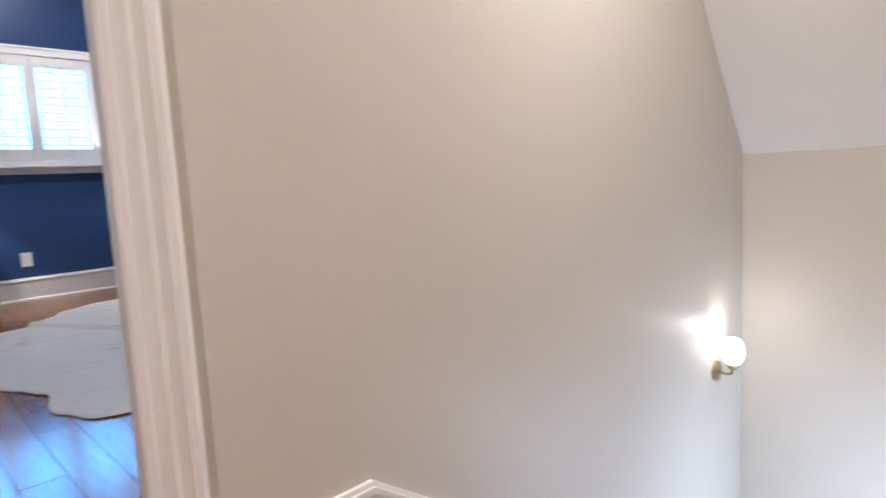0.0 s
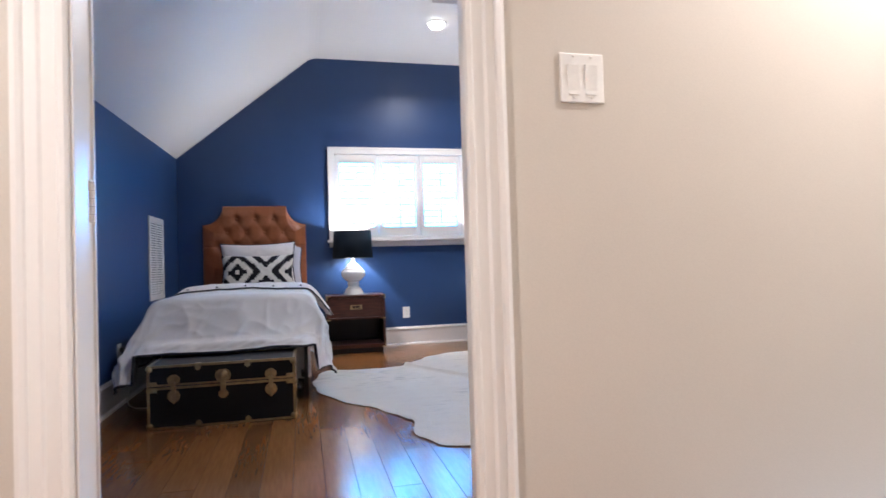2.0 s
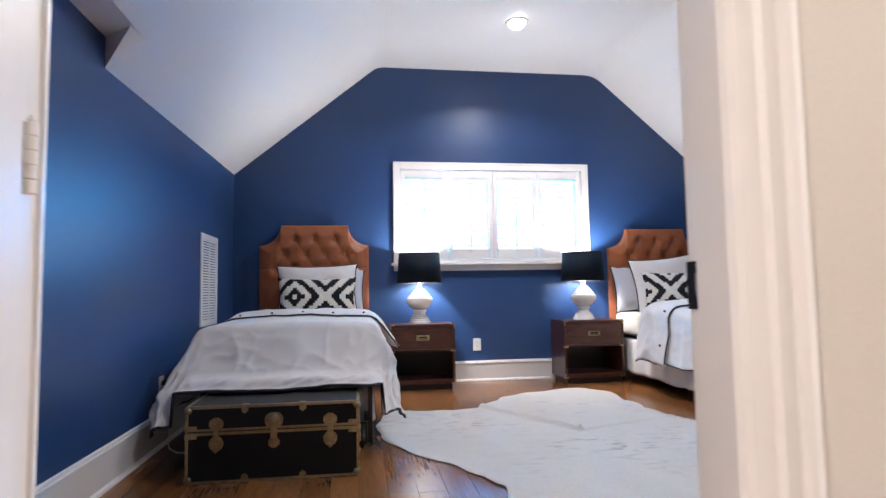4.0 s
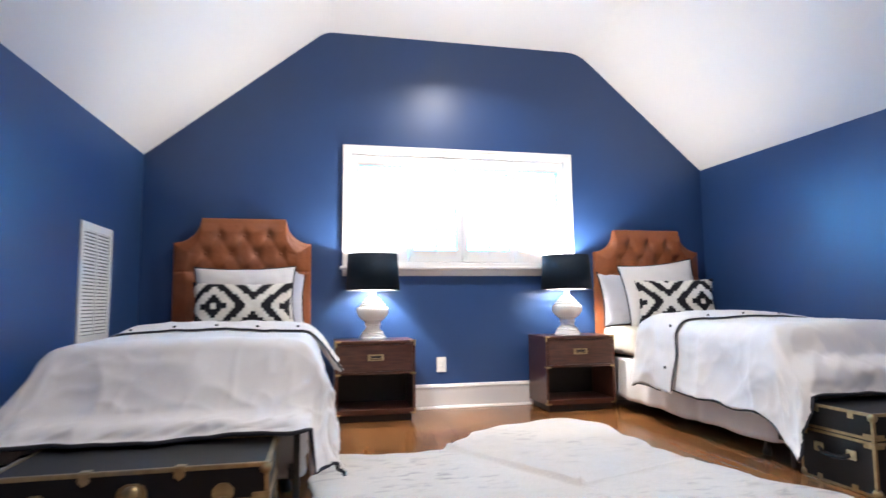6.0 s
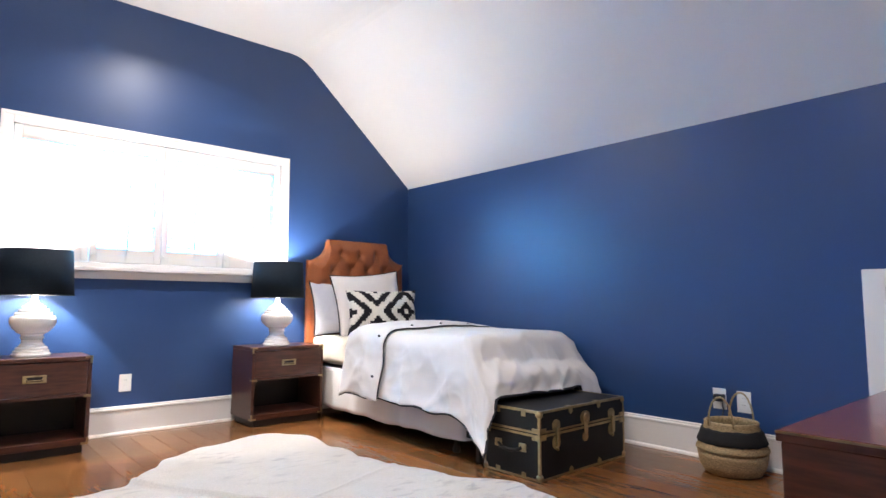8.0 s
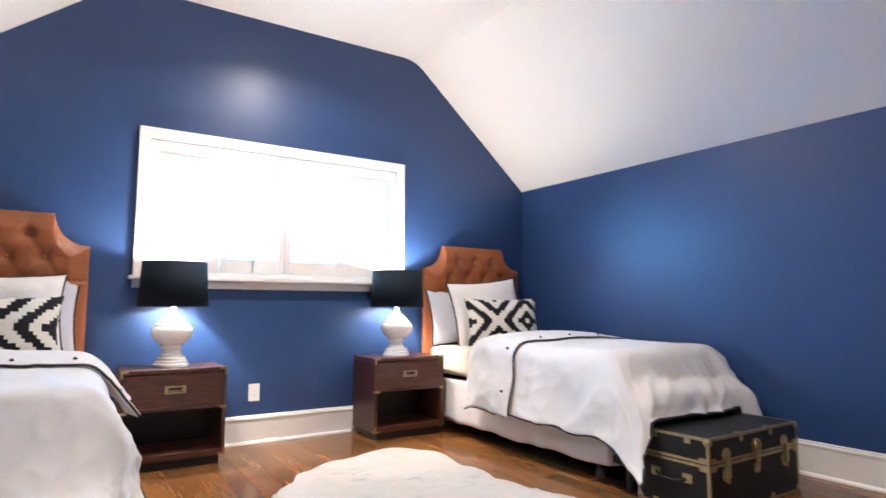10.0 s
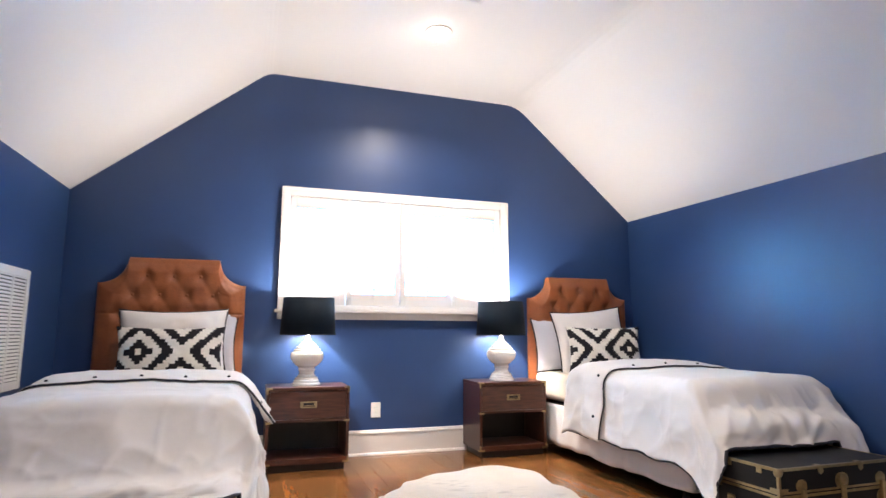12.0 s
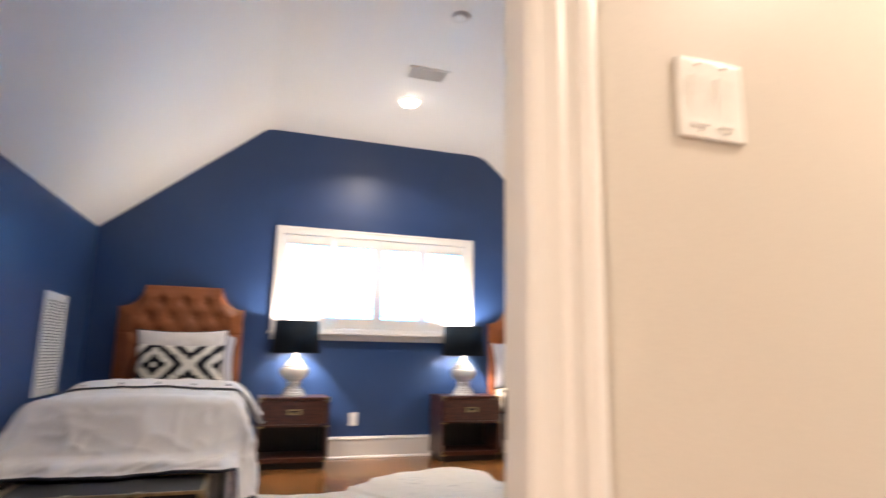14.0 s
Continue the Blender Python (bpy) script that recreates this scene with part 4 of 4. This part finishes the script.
def bed(m, top, seed):
    ob = thing("bed", m, "twin bed with tufted cognac leather headboard and white bedskirt", "bed", "pair of twin beds")
    tufted_headboard(ob, top, seed)
    bm = box(-HALF, HALF, -LONG, -0.03, 0.445, SHEET_Z, 0.055, segments=5)
    part("mattress", bm, "cream", ob, "cream fitted sheet over the mattress", smooth=True)
    part("box_base", box(-HALF + 0.02, HALF - 0.02, -LONG + 0.02, -0.04, 0.16, 0.425, 0.02), "dark", ob)
    for s in (-1, 1):
        part("side_rail", box(s * (HALF - 0.03) - 0.012, s * (HALF - 0.03) + 0.012, -LONG - 0.12, -0.03, 0.12, 0.16), "black", ob)
        part("leg", box(s * (HALF - 0.005) - 0.014, s * (HALF - 0.005) + 0.014, -LONG - 0.16, -LONG - 0.13, 0.0, 0.43, 0.003), "black", ob)
        part("leg", box(s * (HALF - 0.04) - 0.015, s * (HALF - 0.04) + 0.015, -0.14, -0.11, 0, 0.13, 0.003), "black", ob)
        part("caster", lathe([(0.001, 0), (0.024, 0), (0.026, 0.02), (0.018, 0.05), (0.001, 0.052)], 14, None, (s * (HALF - 0.06), -LONG + 0.12, 0)), "black", ob, smooth=True)
        part("leg", box(s * (HALF - 0.06) - 0.012, s * (HALF - 0.06) + 0.012, -LONG + 0.108, -LONG + 0.132, 0.05, 0.13), "black", ob)
    part("foot_rail", box(-HALF, HALF, -LONG - 0.155, -LONG - 0.135, 0.37, 0.40), "black", ob)

    # gathered skirt round three sides
    def skirt(u, v):
        per = u * (2 * LONG + 2 * HALF - 0.16)
        side = LONG - 0.08
        if per < side:
            x, y, nx_, ny_ = -HALF, -0.08 - per, -1, 0
        elif per < side + 2 * HALF:
            x, y, nx_, ny_ = -HALF + per - side, -LONG, 0, -1
        else:
            x, y, nx_, ny_ = HALF, -LONG + (per - side - 2 * HALF), 1, 0
        d = 1 - v
        wave = (0.012 * math.sin(per * 19 + 2.5 * noise.noise(Vector((per * 3, seed, 0)))) + 0.016 * noise.noise(Vector((per * 5, 1, seed)))) * d
        hem = 0.100 + 0.018 * noise.noise(Vector((per * 2.2, 4, seed)))
        z = hem + v * (0.425 - hem)
        o = 0.004 + 0.022 * d + wave
        return (x + nx_ * o, y + ny_ * o, z)
    bm, _ = sheet(260, 12, skirt)
    sk = part("bedskirt", bm, "linen", ob, "white gathered bedskirt", smooth=True)
    sk.modifiers.new("cloth", "SOLIDIFY").thickness = 0.003
    return ob


BEDS = (((-0.416, 6.610), 1.590, 3), ((3.165, 6.610), 1.550, 8))
for (bx, by), top, seed in BEDS:
    bed(Matrix.Translation((bx, by, 0)), top, seed)


def fall(d, r, flare):
    """How far out and down a cloth comes to lie that reaches d over a rounded edge."""
    if d <= 0:
        return 0.0, 0.0
    most = math.pi / 2 - flare
    q = min(d / r, most)
    rest = max(d - r * most, 0)
    return r * math.sin(q) + rest * math.sin(flare), r * (1 - math.cos(q)) + rest * math.cos(flare)


def crisp(a):
    """A wave with narrow crests, as cloth folds."""
    return 1 - 2 * abs(math.sin(a)) ** 0.65


def drape(seed, lift, side_flare, foot_flare, rest_z, rest_lo, rest_hi, long, droop=0.0, power=2.4, fold=0.010, skew=0.0):
    """A function from flat cloth (s across, t along, from the headboard) to the place where it comes to lie.

    rest_lo to rest_hi is the stretch of a trunk at the foot on which the cloth comes to rest, at rest_z;
    skew lets the foot edge begin to fall sooner towards +s.
    """
    def place(s, t):
        ease = min(max((s + HALF) / (2 * HALF), 0), 1)
        end = long - skew * ease * ease * (3 - 2 * ease)
        ds, df = abs(s) - (HALF - 0.03), t - (end - 0.03)
        side = math.copysign(1, s)
        so, sd = fall(ds, 0.11, side_flare)
        fo, fd = fall(df, 0.13 + 0.5 * skew * ease, foot_flare + 0.5 * skew * ease)
        down = (sd ** power + fd ** power) ** (1 / power)
        down += droop * min(max(ds / 0.35, 0), 1) * min(max(df / 0.35, 0), 1)
        x = (min(abs(s), HALF - 0.03) + so) * side
        y = min(t, end - 0.03) + fo
        hang_s, hang_f = min(max(ds / 0.3, 0), 1), min(max(df / 0.35, 0), 1)
        if s > 0:     # the free corner hangs close to the bed
            y -= 0.5 * fo * hang_s
        w1 = crisp(t * 6.5 + 0.9 * s + 1.6 * noise.noise(Vector((t * 1.6, seed, 0)))) + 0.9 * noise.noise(Vector((t * 4, s * 2.0, seed)))
        w2 = math.sin(s * 8.0 + 2.4 * noise.noise(Vector((s * 1.8, t * 0.8, seed + 5)))) + 0.9 * noise.noise(Vector((s * 3.5, t * 2.4, seed + 3)))
        if hang_f > 0 and hang_s > 0:     # the corner gathers into one hanging fold
            x += side * 0.035 * hang_f * hang_s
            y += 0.030 * hang_s * hang_f
        x += side * 0.017 * hang_s * w1
        y += fold * hang_f * w2
        # slack folds that run slantwise over the hanging cloth
        slant = noise.noise(Vector((s * 3.4 + 1.9 * t, t * 1.7 - 0.8 * s, seed + 11)))
        ridge = (1 - abs(noise.noise(Vector((s * 2.3 - 1.5 * t, t * 1.5 + 0.9 * s, seed + 14))))) ** 4
        fine = (1 - abs(noise.noise(Vector((s * 5.5 + 3.5 * t, t * 3.2 - 2.0 * s, seed + 21))))) ** 5 - 0.3
        x += side * hang_s * (0.018 * (slant + 1.1 * ridge - 0.5) + 0.009 * fine)
        y += hang_f * (0.024 * (slant + 1.2 * ridge - 0.5) + 0.010 * fine)
        hang = max(hang_s, hang_f)
        bend = Vector((s * 2.1 + 0.6 * noise.noise(Vector((s * 2, t * 2, seed))), t * 1.9 + 0.6 * noise.noise(Vector((t * 2, s * 2, seed + 4))), seed))
        crease = (1 - abs(noise.noise(bend))) ** 5 + 0.5 * (1 - abs(noise.noise(bend * 2.3))) ** 6
        puff = 0.020 * (1 - (min(abs(s), HALF) / HALF) ** 2) + 0.012 * noise.noise(Vector((s * 2.6, t * 2.2, seed)))
        z = SHEET_Z + lift + puff * (1 - 0.5 * hang) - down + 0.008 * (crease - 0.5) + 0.004 * fine
        y += 0.008 * hang_f * (crease - 0.5)
        x += side * 0.012 * hang_s * (crease - 0.5)
        if rest_hi > rest_lo and y > 1.99 and rest_lo < x < rest_hi:
            low = rest_z + 0.012 * (1 + noise.noise(Vector((s * 6, t * 5, seed))))
            z = low + 0.035 * math.log(1 + math.exp(min((z - low) / 0.035, 40)))
        return Vector((x, -y, max(z, 0.035)))
    return place


def duvet(m, seed, side_drop, side_flare, foot_drop, foot_flare, rest, lift, long, droop, power, fold, skew, band_drop, band_flare):
    ob = thing("duvet", m, "rumpled white duvet with navy piping, folded back at the top", "duvet", "duvets on the twin beds")
    start = 0.80
    place = drape(seed, lift, side_flare, foot_flare, 0.384, *rest, long, droop, power, fold, skew)
    half_s, end = HALF + side_drop, long + foot_drop
    def laid(u, v):
        s = (2 * u - 1) * half_s
        hem = 0.03 * noise.noise(Vector((s * 4, seed, 2))) + 0.012 * noise.noise(Vector((s * 13, seed, 4)))
        p = place(s * (1 + 0.02 * noise.noise(Vector((v * 9, seed, 6)))), start + v * (end + hem - start))
        near = min(max((v - 0.84) / 0.16, 0), 1)
        hem_roll = math.sin(math.pi * near) ** 2
        over = 1 - min(max((abs(s) - HALF) / 0.1, 0), 1)
        tuck = (1 - 2 * abs(noise.noise(Vector((s * 6.5 + 2 * near, v * 3, seed + 9))))) + 0.5 * noise.noise(Vector((s * 17, v * 5, seed)))
        p.z += (0.026 * hem_roll + 0.012 * near * (1 - near) * 4 * tuck) * over
        p.y -= (0.036 * hem_roll + 0.015 * near * tuck) * over
        return p
    bm, rows = sheet(190, 180, laid)
    edge = [r[0].co.copy() for r in rows] + [v.co.copy() for v in rows[-1][1:]] + [r[-1].co.copy() for r in rows[::-1][1:]]
    cover = part("cover", bm, "linen", ob, smooth=True)
    sol = cover.modifiers.new("cloth", "SOLIDIFY")
    sol.thickness, sol.offset = 0.016, 0
    part("piping", tube([tuple(p) for p in edge[::2]], 0.0095, steps=6), "navy", ob, "navy piped hem", smooth=True)
    top = drape(seed, lift + 0.024, band_flare, foot_flare, 0, 0, 0, 9)
    a, b, side = 0.80, 1.30, HALF + side_drop + band_drop

    def turned(u, v):
        p = top((2 * u - 1) * side, a + v * (b - a))
        p.z += 0.042 * math.sin(math.pi * min(v * 3.0, 1) * 0.5) * (1 if v < 0.34 else 1 - 1.1 * (v - 0.34)) - 0.018
        p.y += -0.010 * noise.noise(Vector((u * 7, 2, seed)))
        p.x += math.copysign(0.020 * min(max((abs(p.x) - HALF + 0.05) / 0.06, 0), 1), p.x)
        return p
    bm, rows = sheet(120, 36, turned)
    edge = [r[0].co.copy() for r in rows] + [v.co.copy() for v in rows[-1][1:]] + [r[-1].co.copy() for r in rows[::-1][1:]]
    fold = part("foldover", bm, "linen", ob, "turned-back band of the duvet", smooth=True)
    sol = fold.modifiers.new("cloth", "SOLIDIFY")
    sol.thickness, sol.offset = 0.020, 0
    part("piping", tube([tuple(p + Vector((0, 0, 0.002))) for p in edge[::2]], 0.007, steps=6), "navy", ob, "navy piped edge", smooth=True)
    for k in range(7):
        u = (k + 0.5) / 7
        p = turned(u, 0.86)
        bt = bmesh.new()
        bmesh.ops.create_uvsphere(bt, u_segments=8, v_segments=5, radius=0.010, matrix=Matrix.Translation(p + Vector((math.copysign(0.012, p.x) if abs(p.x) > HALF else 0, 0, 0.012))))
        part("button", bt, "navy", ob, smooth=True)
    return ob


duvet(Matrix.Translation((-0.416, 6.610, 0)), 3, 0.50, 0.20, 0.69, 0.74, (-0.56, 0.56), 0.040, LONG, 0.0, 5, 0.010, 0.0, -0.19, 0.62)
duvet(Matrix.Translation((3.165, 6.610, 0)), 12, 0.50, 0.13, 0.47, 0.56, (-0.57, 0.30), 0.065, LONG + 0.06, 0.08, 2.4, 0.011, 0.08, 0.03, 0.16)


def cushion(name, m, w, h, d, mat, label, group, piping=None, seed=0):
    """A plump cushion that stands on its lower edge: w wide, h high, d thick."""
    ob = thing(name, m, label, "pillow", group)

    def face(sign):
        def f(u, v):
            a, b = 2 * u - 1, 2 * v - 1
            full = (max(1 - abs(a) ** 2.6, 0) * max(1 - abs(b) ** 2.6, 0)) ** 0.55
            pinch = 1 - 0.085 * (1 - abs(b) ** 2) * abs(a) ** 3
            pinch_v = 1 - 0.10 * (1 - abs(a) ** 2) * abs(b) ** 3
            bump = 0.012 * noise.noise(Vector((a * 2.5, b * 2.5, seed + sign))) + 0.008 * (1 - 2 * abs(noise.noise(Vector((a * 4 + b, b * 3 - a, seed)))))
            return (a * w / 2 * pinch, sign * (d / 2 * full + bump * full), h / 2 + b * h / 2 * pinch_v)
        return f
    bm, rows = sheet(40, 30, face(-1))
    edge = [v.co.copy() for v in rows[0]] + [r[-1].co.copy() for r in rows[1:]] + [v.co.copy() for v in rows[-1][::-1][1:]] + [r[0].co.copy() for r in rows[::-1][1:-1]]
    sheet(40, 30, face(1), bm)
    bmesh.ops.remove_doubles(bm, verts=bm.verts, dist=1e-5)
    part("cover", bm, mat, ob, smooth=True)
    if piping:
        part("piping", tube([tuple(p) for p in edge], 0.0075, steps=6, closed=True), piping, ob, "navy piping", smooth=True)
    return ob


Z0 = SHEET_Z - 0.004
LEAN = -14
# bed beside the grille
cushion("bed_pillow", pose(-0.285, 6.475, Z0, LEAN, 0, 0), 0.72, 0.52, 0.15, "shirting", "pale blue-grey pillow with navy piping against the headboard", "pillows", "navy", 1)
cushion("pillow_sham", pose(-0.365, 6.300, Z0, LEAN - 2, -1, 2), 0.75, 0.54, 0.20, "linen", "white pillow sham with navy piping", "pillows", "navy", 2)
cushion("lumbar_pillow", pose(-0.355, 6.080, Z0 + 0.01, LEAN - 4, 0, 3), 0.71, 0.40, 0.17, "kilim", "black and cream kilim lumbar pillow with stepped diamonds", "kilim pillows", None, 3)
# bed by the far wall
cushion("bed_pillow", pose(2.985, 6.480, Z0, LEAN, 0, 0), 0.68, 0.50, 0.15, "shirting", "pale blue-grey pillow with navy piping against the headboard", "pillows", "navy", 4)
cushion("pillow_sham", pose(3.165, 6.300, Z0, LEAN - 2, -5, -10), 0.68, 0.595, 0.20, "linen", "white pillow sham with navy piping, tilted", "pillows", "navy", 5)
cushion("lumbar_pillow", pose(3.115, 6.080, Z0 + 0.01, -(LEAN - 4), 0, 162), 0.66, 0.42, 0.17, "kilim", "black and cream kilim lumbar pillow, turned at an angle", "kilim pillows", None, 6)

# ---- cowhide rug ----
rug = thing("cowhide_rug", Matrix.Translation((1.40, 4.40, 0)), "cream cowhide rug with grey marks and uneven curved edge", "rug")
LOBES = ((142, 1.46), (158, 1.36), (173, 1.26), (192, 1.14), (211, 1.05), (224, 1.10), (232, 1.18), (240, 1.47), (246, 1.59), (254, 1.59), (268, 1.53), (284, 1.50), (300, 1.45), (318, 1.34),
         (337, 1.20), (358, 0.93), (22, 0.89), (36, 0.96), (50, 1.22), (60, 1.58), (69, 1.67), (84, 1.49), (96, 1.34), (104, 1.17), (118, 0.99), (128, 1.06), (135, 1.20))


def rim(a):
    """The hide's reach towards an angle, with small ripples."""
    a = a % 360
    keys = [(k % 360, r) for k, r in LOBES]
    keys.sort()
    for (a0, r0), (a1, r1) in zip(keys, keys[1:] + [(keys[0][0] + 360, keys[0][1])]):
        b = a if a >= keys[0][0] else a + 360
        if a0 <= b <= a1:
            u = (b - a0) / (a1 - a0)
            u = u * u * (3 - 2 * u)
            r = r0 + (r1 - r0) * u
            return r + 0.018 * noise.noise(Vector((a * 0.11, 3, 0))) + 0.008 * noise.noise(Vector((a * 0.4, 7, 0)))
    return 1.2


def ridge_line(x, y, a, b, width):
    """How near a point lies to a fold line from a to b, 0 to 1."""
    u = ((x - a[0]) * (b[0] - a[0]) + (y - a[1]) * (b[1] - a[1])) / ((b[0] - a[0]) ** 2 + (b[1] - a[1]) ** 2)
    u = min(max(u, 0), 1)
    d = math.hypot(x - a[0] - u * (b[0] - a[0]), y - a[1] - u * (b[1] - a[1])) + 0.012 * noise.noise(Vector((x * 5, y * 5, 9)))
    return math.exp(-(d / width) ** 2)


NA, NR = 360, 90
bm = bmesh.new()
mid = bm.verts.new((0, 0, 0.008))
rings = []
for j in range(1, NR + 1):
    ring = []
    for i in range(NA):
        a = 360 * i / NA
        q = j / NR
        r = rim(a) * q
        x, y = r * math.cos(radians(a)), r * math.sin(radians(a))
        ripple = 0.005 * noise.noise(Vector((x * 2.5, y * 2.5, 1))) + 0.0025 * noise.noise(Vector((x * 9, y * 9, 2)))
        crease = 0.030 * ridge_line(x, y, (-0.46, 0.92), (0.02, 0.02), 0.022) + 0.009 * ridge_line(x, y, (0.02, 0.02), (0.86, 0.32), 0.014) + 0.005 * ridge_line(x, y, (0.02, 0.02), (0.25, -0.9), 0.018)
        curl = 0.010 * max(q - 0.93, 0) / 0.07 * max(noise.noise(Vector((a * 0.05, 11, 0))), 0)
        ring.append(bm.verts.new((x, y, max(0.010 + ripple + crease + curl - (0.004 if j == NR else 0), 0.005))))
    rings.append(ring)
for i in range(NA):
    bm.faces.new((mid, rings[0][i], rings[0][(i + 1) % NA]))
for a, b in zip(rings, rings[1:]):
    for i in range(NA):
        bm.faces.new((a[i], b[i], b[(i + 1) % NA], a[(i + 1) % NA]))
rim_pts = [v.co.copy() for v in rings[-1]]
hide = part("hide", bm, "hide", rug, smooth=True)
part("cut_edge", tube([(p.x, p.y, max(p.z - 0.003, 0.004)) for p in rim_pts], 0.0025, closed=True), "hide_edge", rug, "dark cut edge of the hide")

# ---- basket ----
bk = thing("belly_basket", Matrix.Translation((3.615, 3.345, 0)), "woven seagrass belly basket with black band and looped handles", "basket")
bm = lathe([(0.001, 0.004), (0.150, 0.004), (0.165, 0.012), (0.186, 0.050), (0.196, 0.095), (0.198, 0.120), (0.186, 0.126), (0.204, 0.132), (0.206, 0.142), (0.192, 0.165), (0.176, 0.200), (0.160, 0.240), (0.152, 0.275), (0.155, 0.290),
            (0.148, 0.292), (0.144, 0.275), (0.152, 0.240), (0.168, 0.200), (0.180, 0.150), (0.180, 0.080), (0.150, 0.014), (0.001, 0.012)], 56)
for v in bm.verts:
    v.co.x, v.co.y = v.co.x * 0.93, v.co.y * 0.93
    r = math.hypot(v.co.x, v.co.y)
    if r > 0.05:
        a = math.atan2(v.co.y, v.co.x)
        k = 1 + 0.012 * math.sin(a * 28 + v.co.z * 300) + 0.02 * noise.noise(Vector((math.cos(a) * 2, math.sin(a) * 2, v.co.z * 6)))
        v.co.x, v.co.y = v.co.x * k, v.co.y * k
part("body", bm, "seagrass", bk, smooth=True)
bm = lathe([(0.176, 0.172), (0.186, 0.180), (0.176, 0.205), (0.165, 0.238), (0.154, 0.252), (0.146, 0.246), (0.165, 0.180)], 56)
for f in [f for f in bm.faces if len(f.verts) > 4]:
    bm.faces.remove(f)
for v in bm.verts:
    v.co.z += 0.008 * noise.noise(Vector((v.co.x * 40, v.co.y * 40, 2)))
part("band", bm, "wool", bk, "black woven band", smooth=True)
for s in (-1, 1):
    pts = [(0.03 * s + 0.15 * s * 0.9 + 0.0, 0.07 * math.cos(q), 0.27 + 0.165 * math.sin(q)) for q in (math.pi * i / 14 for i in range(15))]
    part("handle", tube([(p[0] * 0.82, p[1], p[2]) for p in pts], 0.0055, steps=8), "seagrass", bk, smooth=True)

# ---- dresser beside the doorway ----
dr = thing("dresser", Matrix.Translation((2.03, 1.56, 0)), "low reddish mahogany dresser with a painted highlight on its top edge", "dresser")
w, d, h = 0.62, 0.745, 0.70
part("top", box(-w, w, 0, d, h - 0.022, h, 0.002), "mahogany", dr)
# pale strip that imitates the highlight along the top's edge
bm = box(-w - 0.0015, -w + 0.001, 0, d, h - 0.006, h - 0.001)
part("inlay", bm, "brass", dr, "pale strip painted as the edge highlight")
for s in (-1, 1):
    part("side_panel", box(s * w - (0.02 if s > 0 else 0), s * w + (0.02 if s < 0 else 0), 0.01, d - 0.01, 0.06, h - 0.022, 0.002), "mahogany", dr)
part("back_panel", box(-w + 0.02, w - 0.02, 0.01, 0.022, 0.06, h - 0.022), "mahogany", dr)
part("base", box(-w + 0.01, w - 0.01, 0.02, d - 0.03, 0.0, 0.06), "mahogany", dr)
for r in range(3):
    for c in range(2):
        x0 = -w + 0.024 + c * (w - 0.022)
        z0 = 0.065 + r * 0.204
        dw = part("drawer", box(x0, x0 + w - 0.030, 0.03, d - 0.004, z0, z0 + 0.198, 0.002), "mahogany", dr)
        part("drawer_pull", tube([(x0 + 0.22, d - 0.004, z0 + 0.10), (x0 + 0.22, d + 0.02, z0 + 0.095), (x0 + 0.36, d + 0.02, z0 + 0.095), (x0 + 0.36, d - 0.004, z0 + 0.10)], 0.004), "brass", dw)

# ---- floor planks ----
floor = thing("floor", Matrix.Translation((0, 0, 0)), "glossy reddish-brown stained oak plank floor", "floor", kind="structure")
part("subfloor", box(XL, XR, YF, YG, -0.08, -0.006), "dark", floor)
PW = 0.135
plank_meshes = {}
rng = random.Random(5)
x = XL
while x < XR - 0.01:
    wide = min(PW, XR - x)
    y = YF - 0.001
    cuts = [rng.uniform(0.5, 2.0)]
    while cuts[-1] < YG - YF:
        cuts.append(cuts[-1] + rng.choice((1.5, 1.8, 2.1)))
    last = 0.0
    for c in cuts:
        c = min(c, YG - YF)
        length = round(c - last, 2)
        if length > 0.05:
            key = (round(wide, 3), length)
            if key not in plank_meshes:
                pb = box(0.0006, wide - 0.0006, 0.0006, length - 0.0006, -0.006, 0.0)
                tops = [e for e in pb.edges if all(v.co.z > -0.001 for v in e.verts)]
                bmesh.ops.bevel(pb, geom=tops, offset=0.0007, segments=1, affect="EDGES")
                me = bpy.data.meshes.new("plank")
                pb.to_mesh(me)
                pb.free()
                me.materials.append(M["floor"])
                plank_meshes[key] = me
            ob = new("plank", plank_meshes[key])
            ob.parent = floor
            ob.location = (x, YF + last, 0)
        last = c
        if c >= YG - YF:
            break
    x += PW
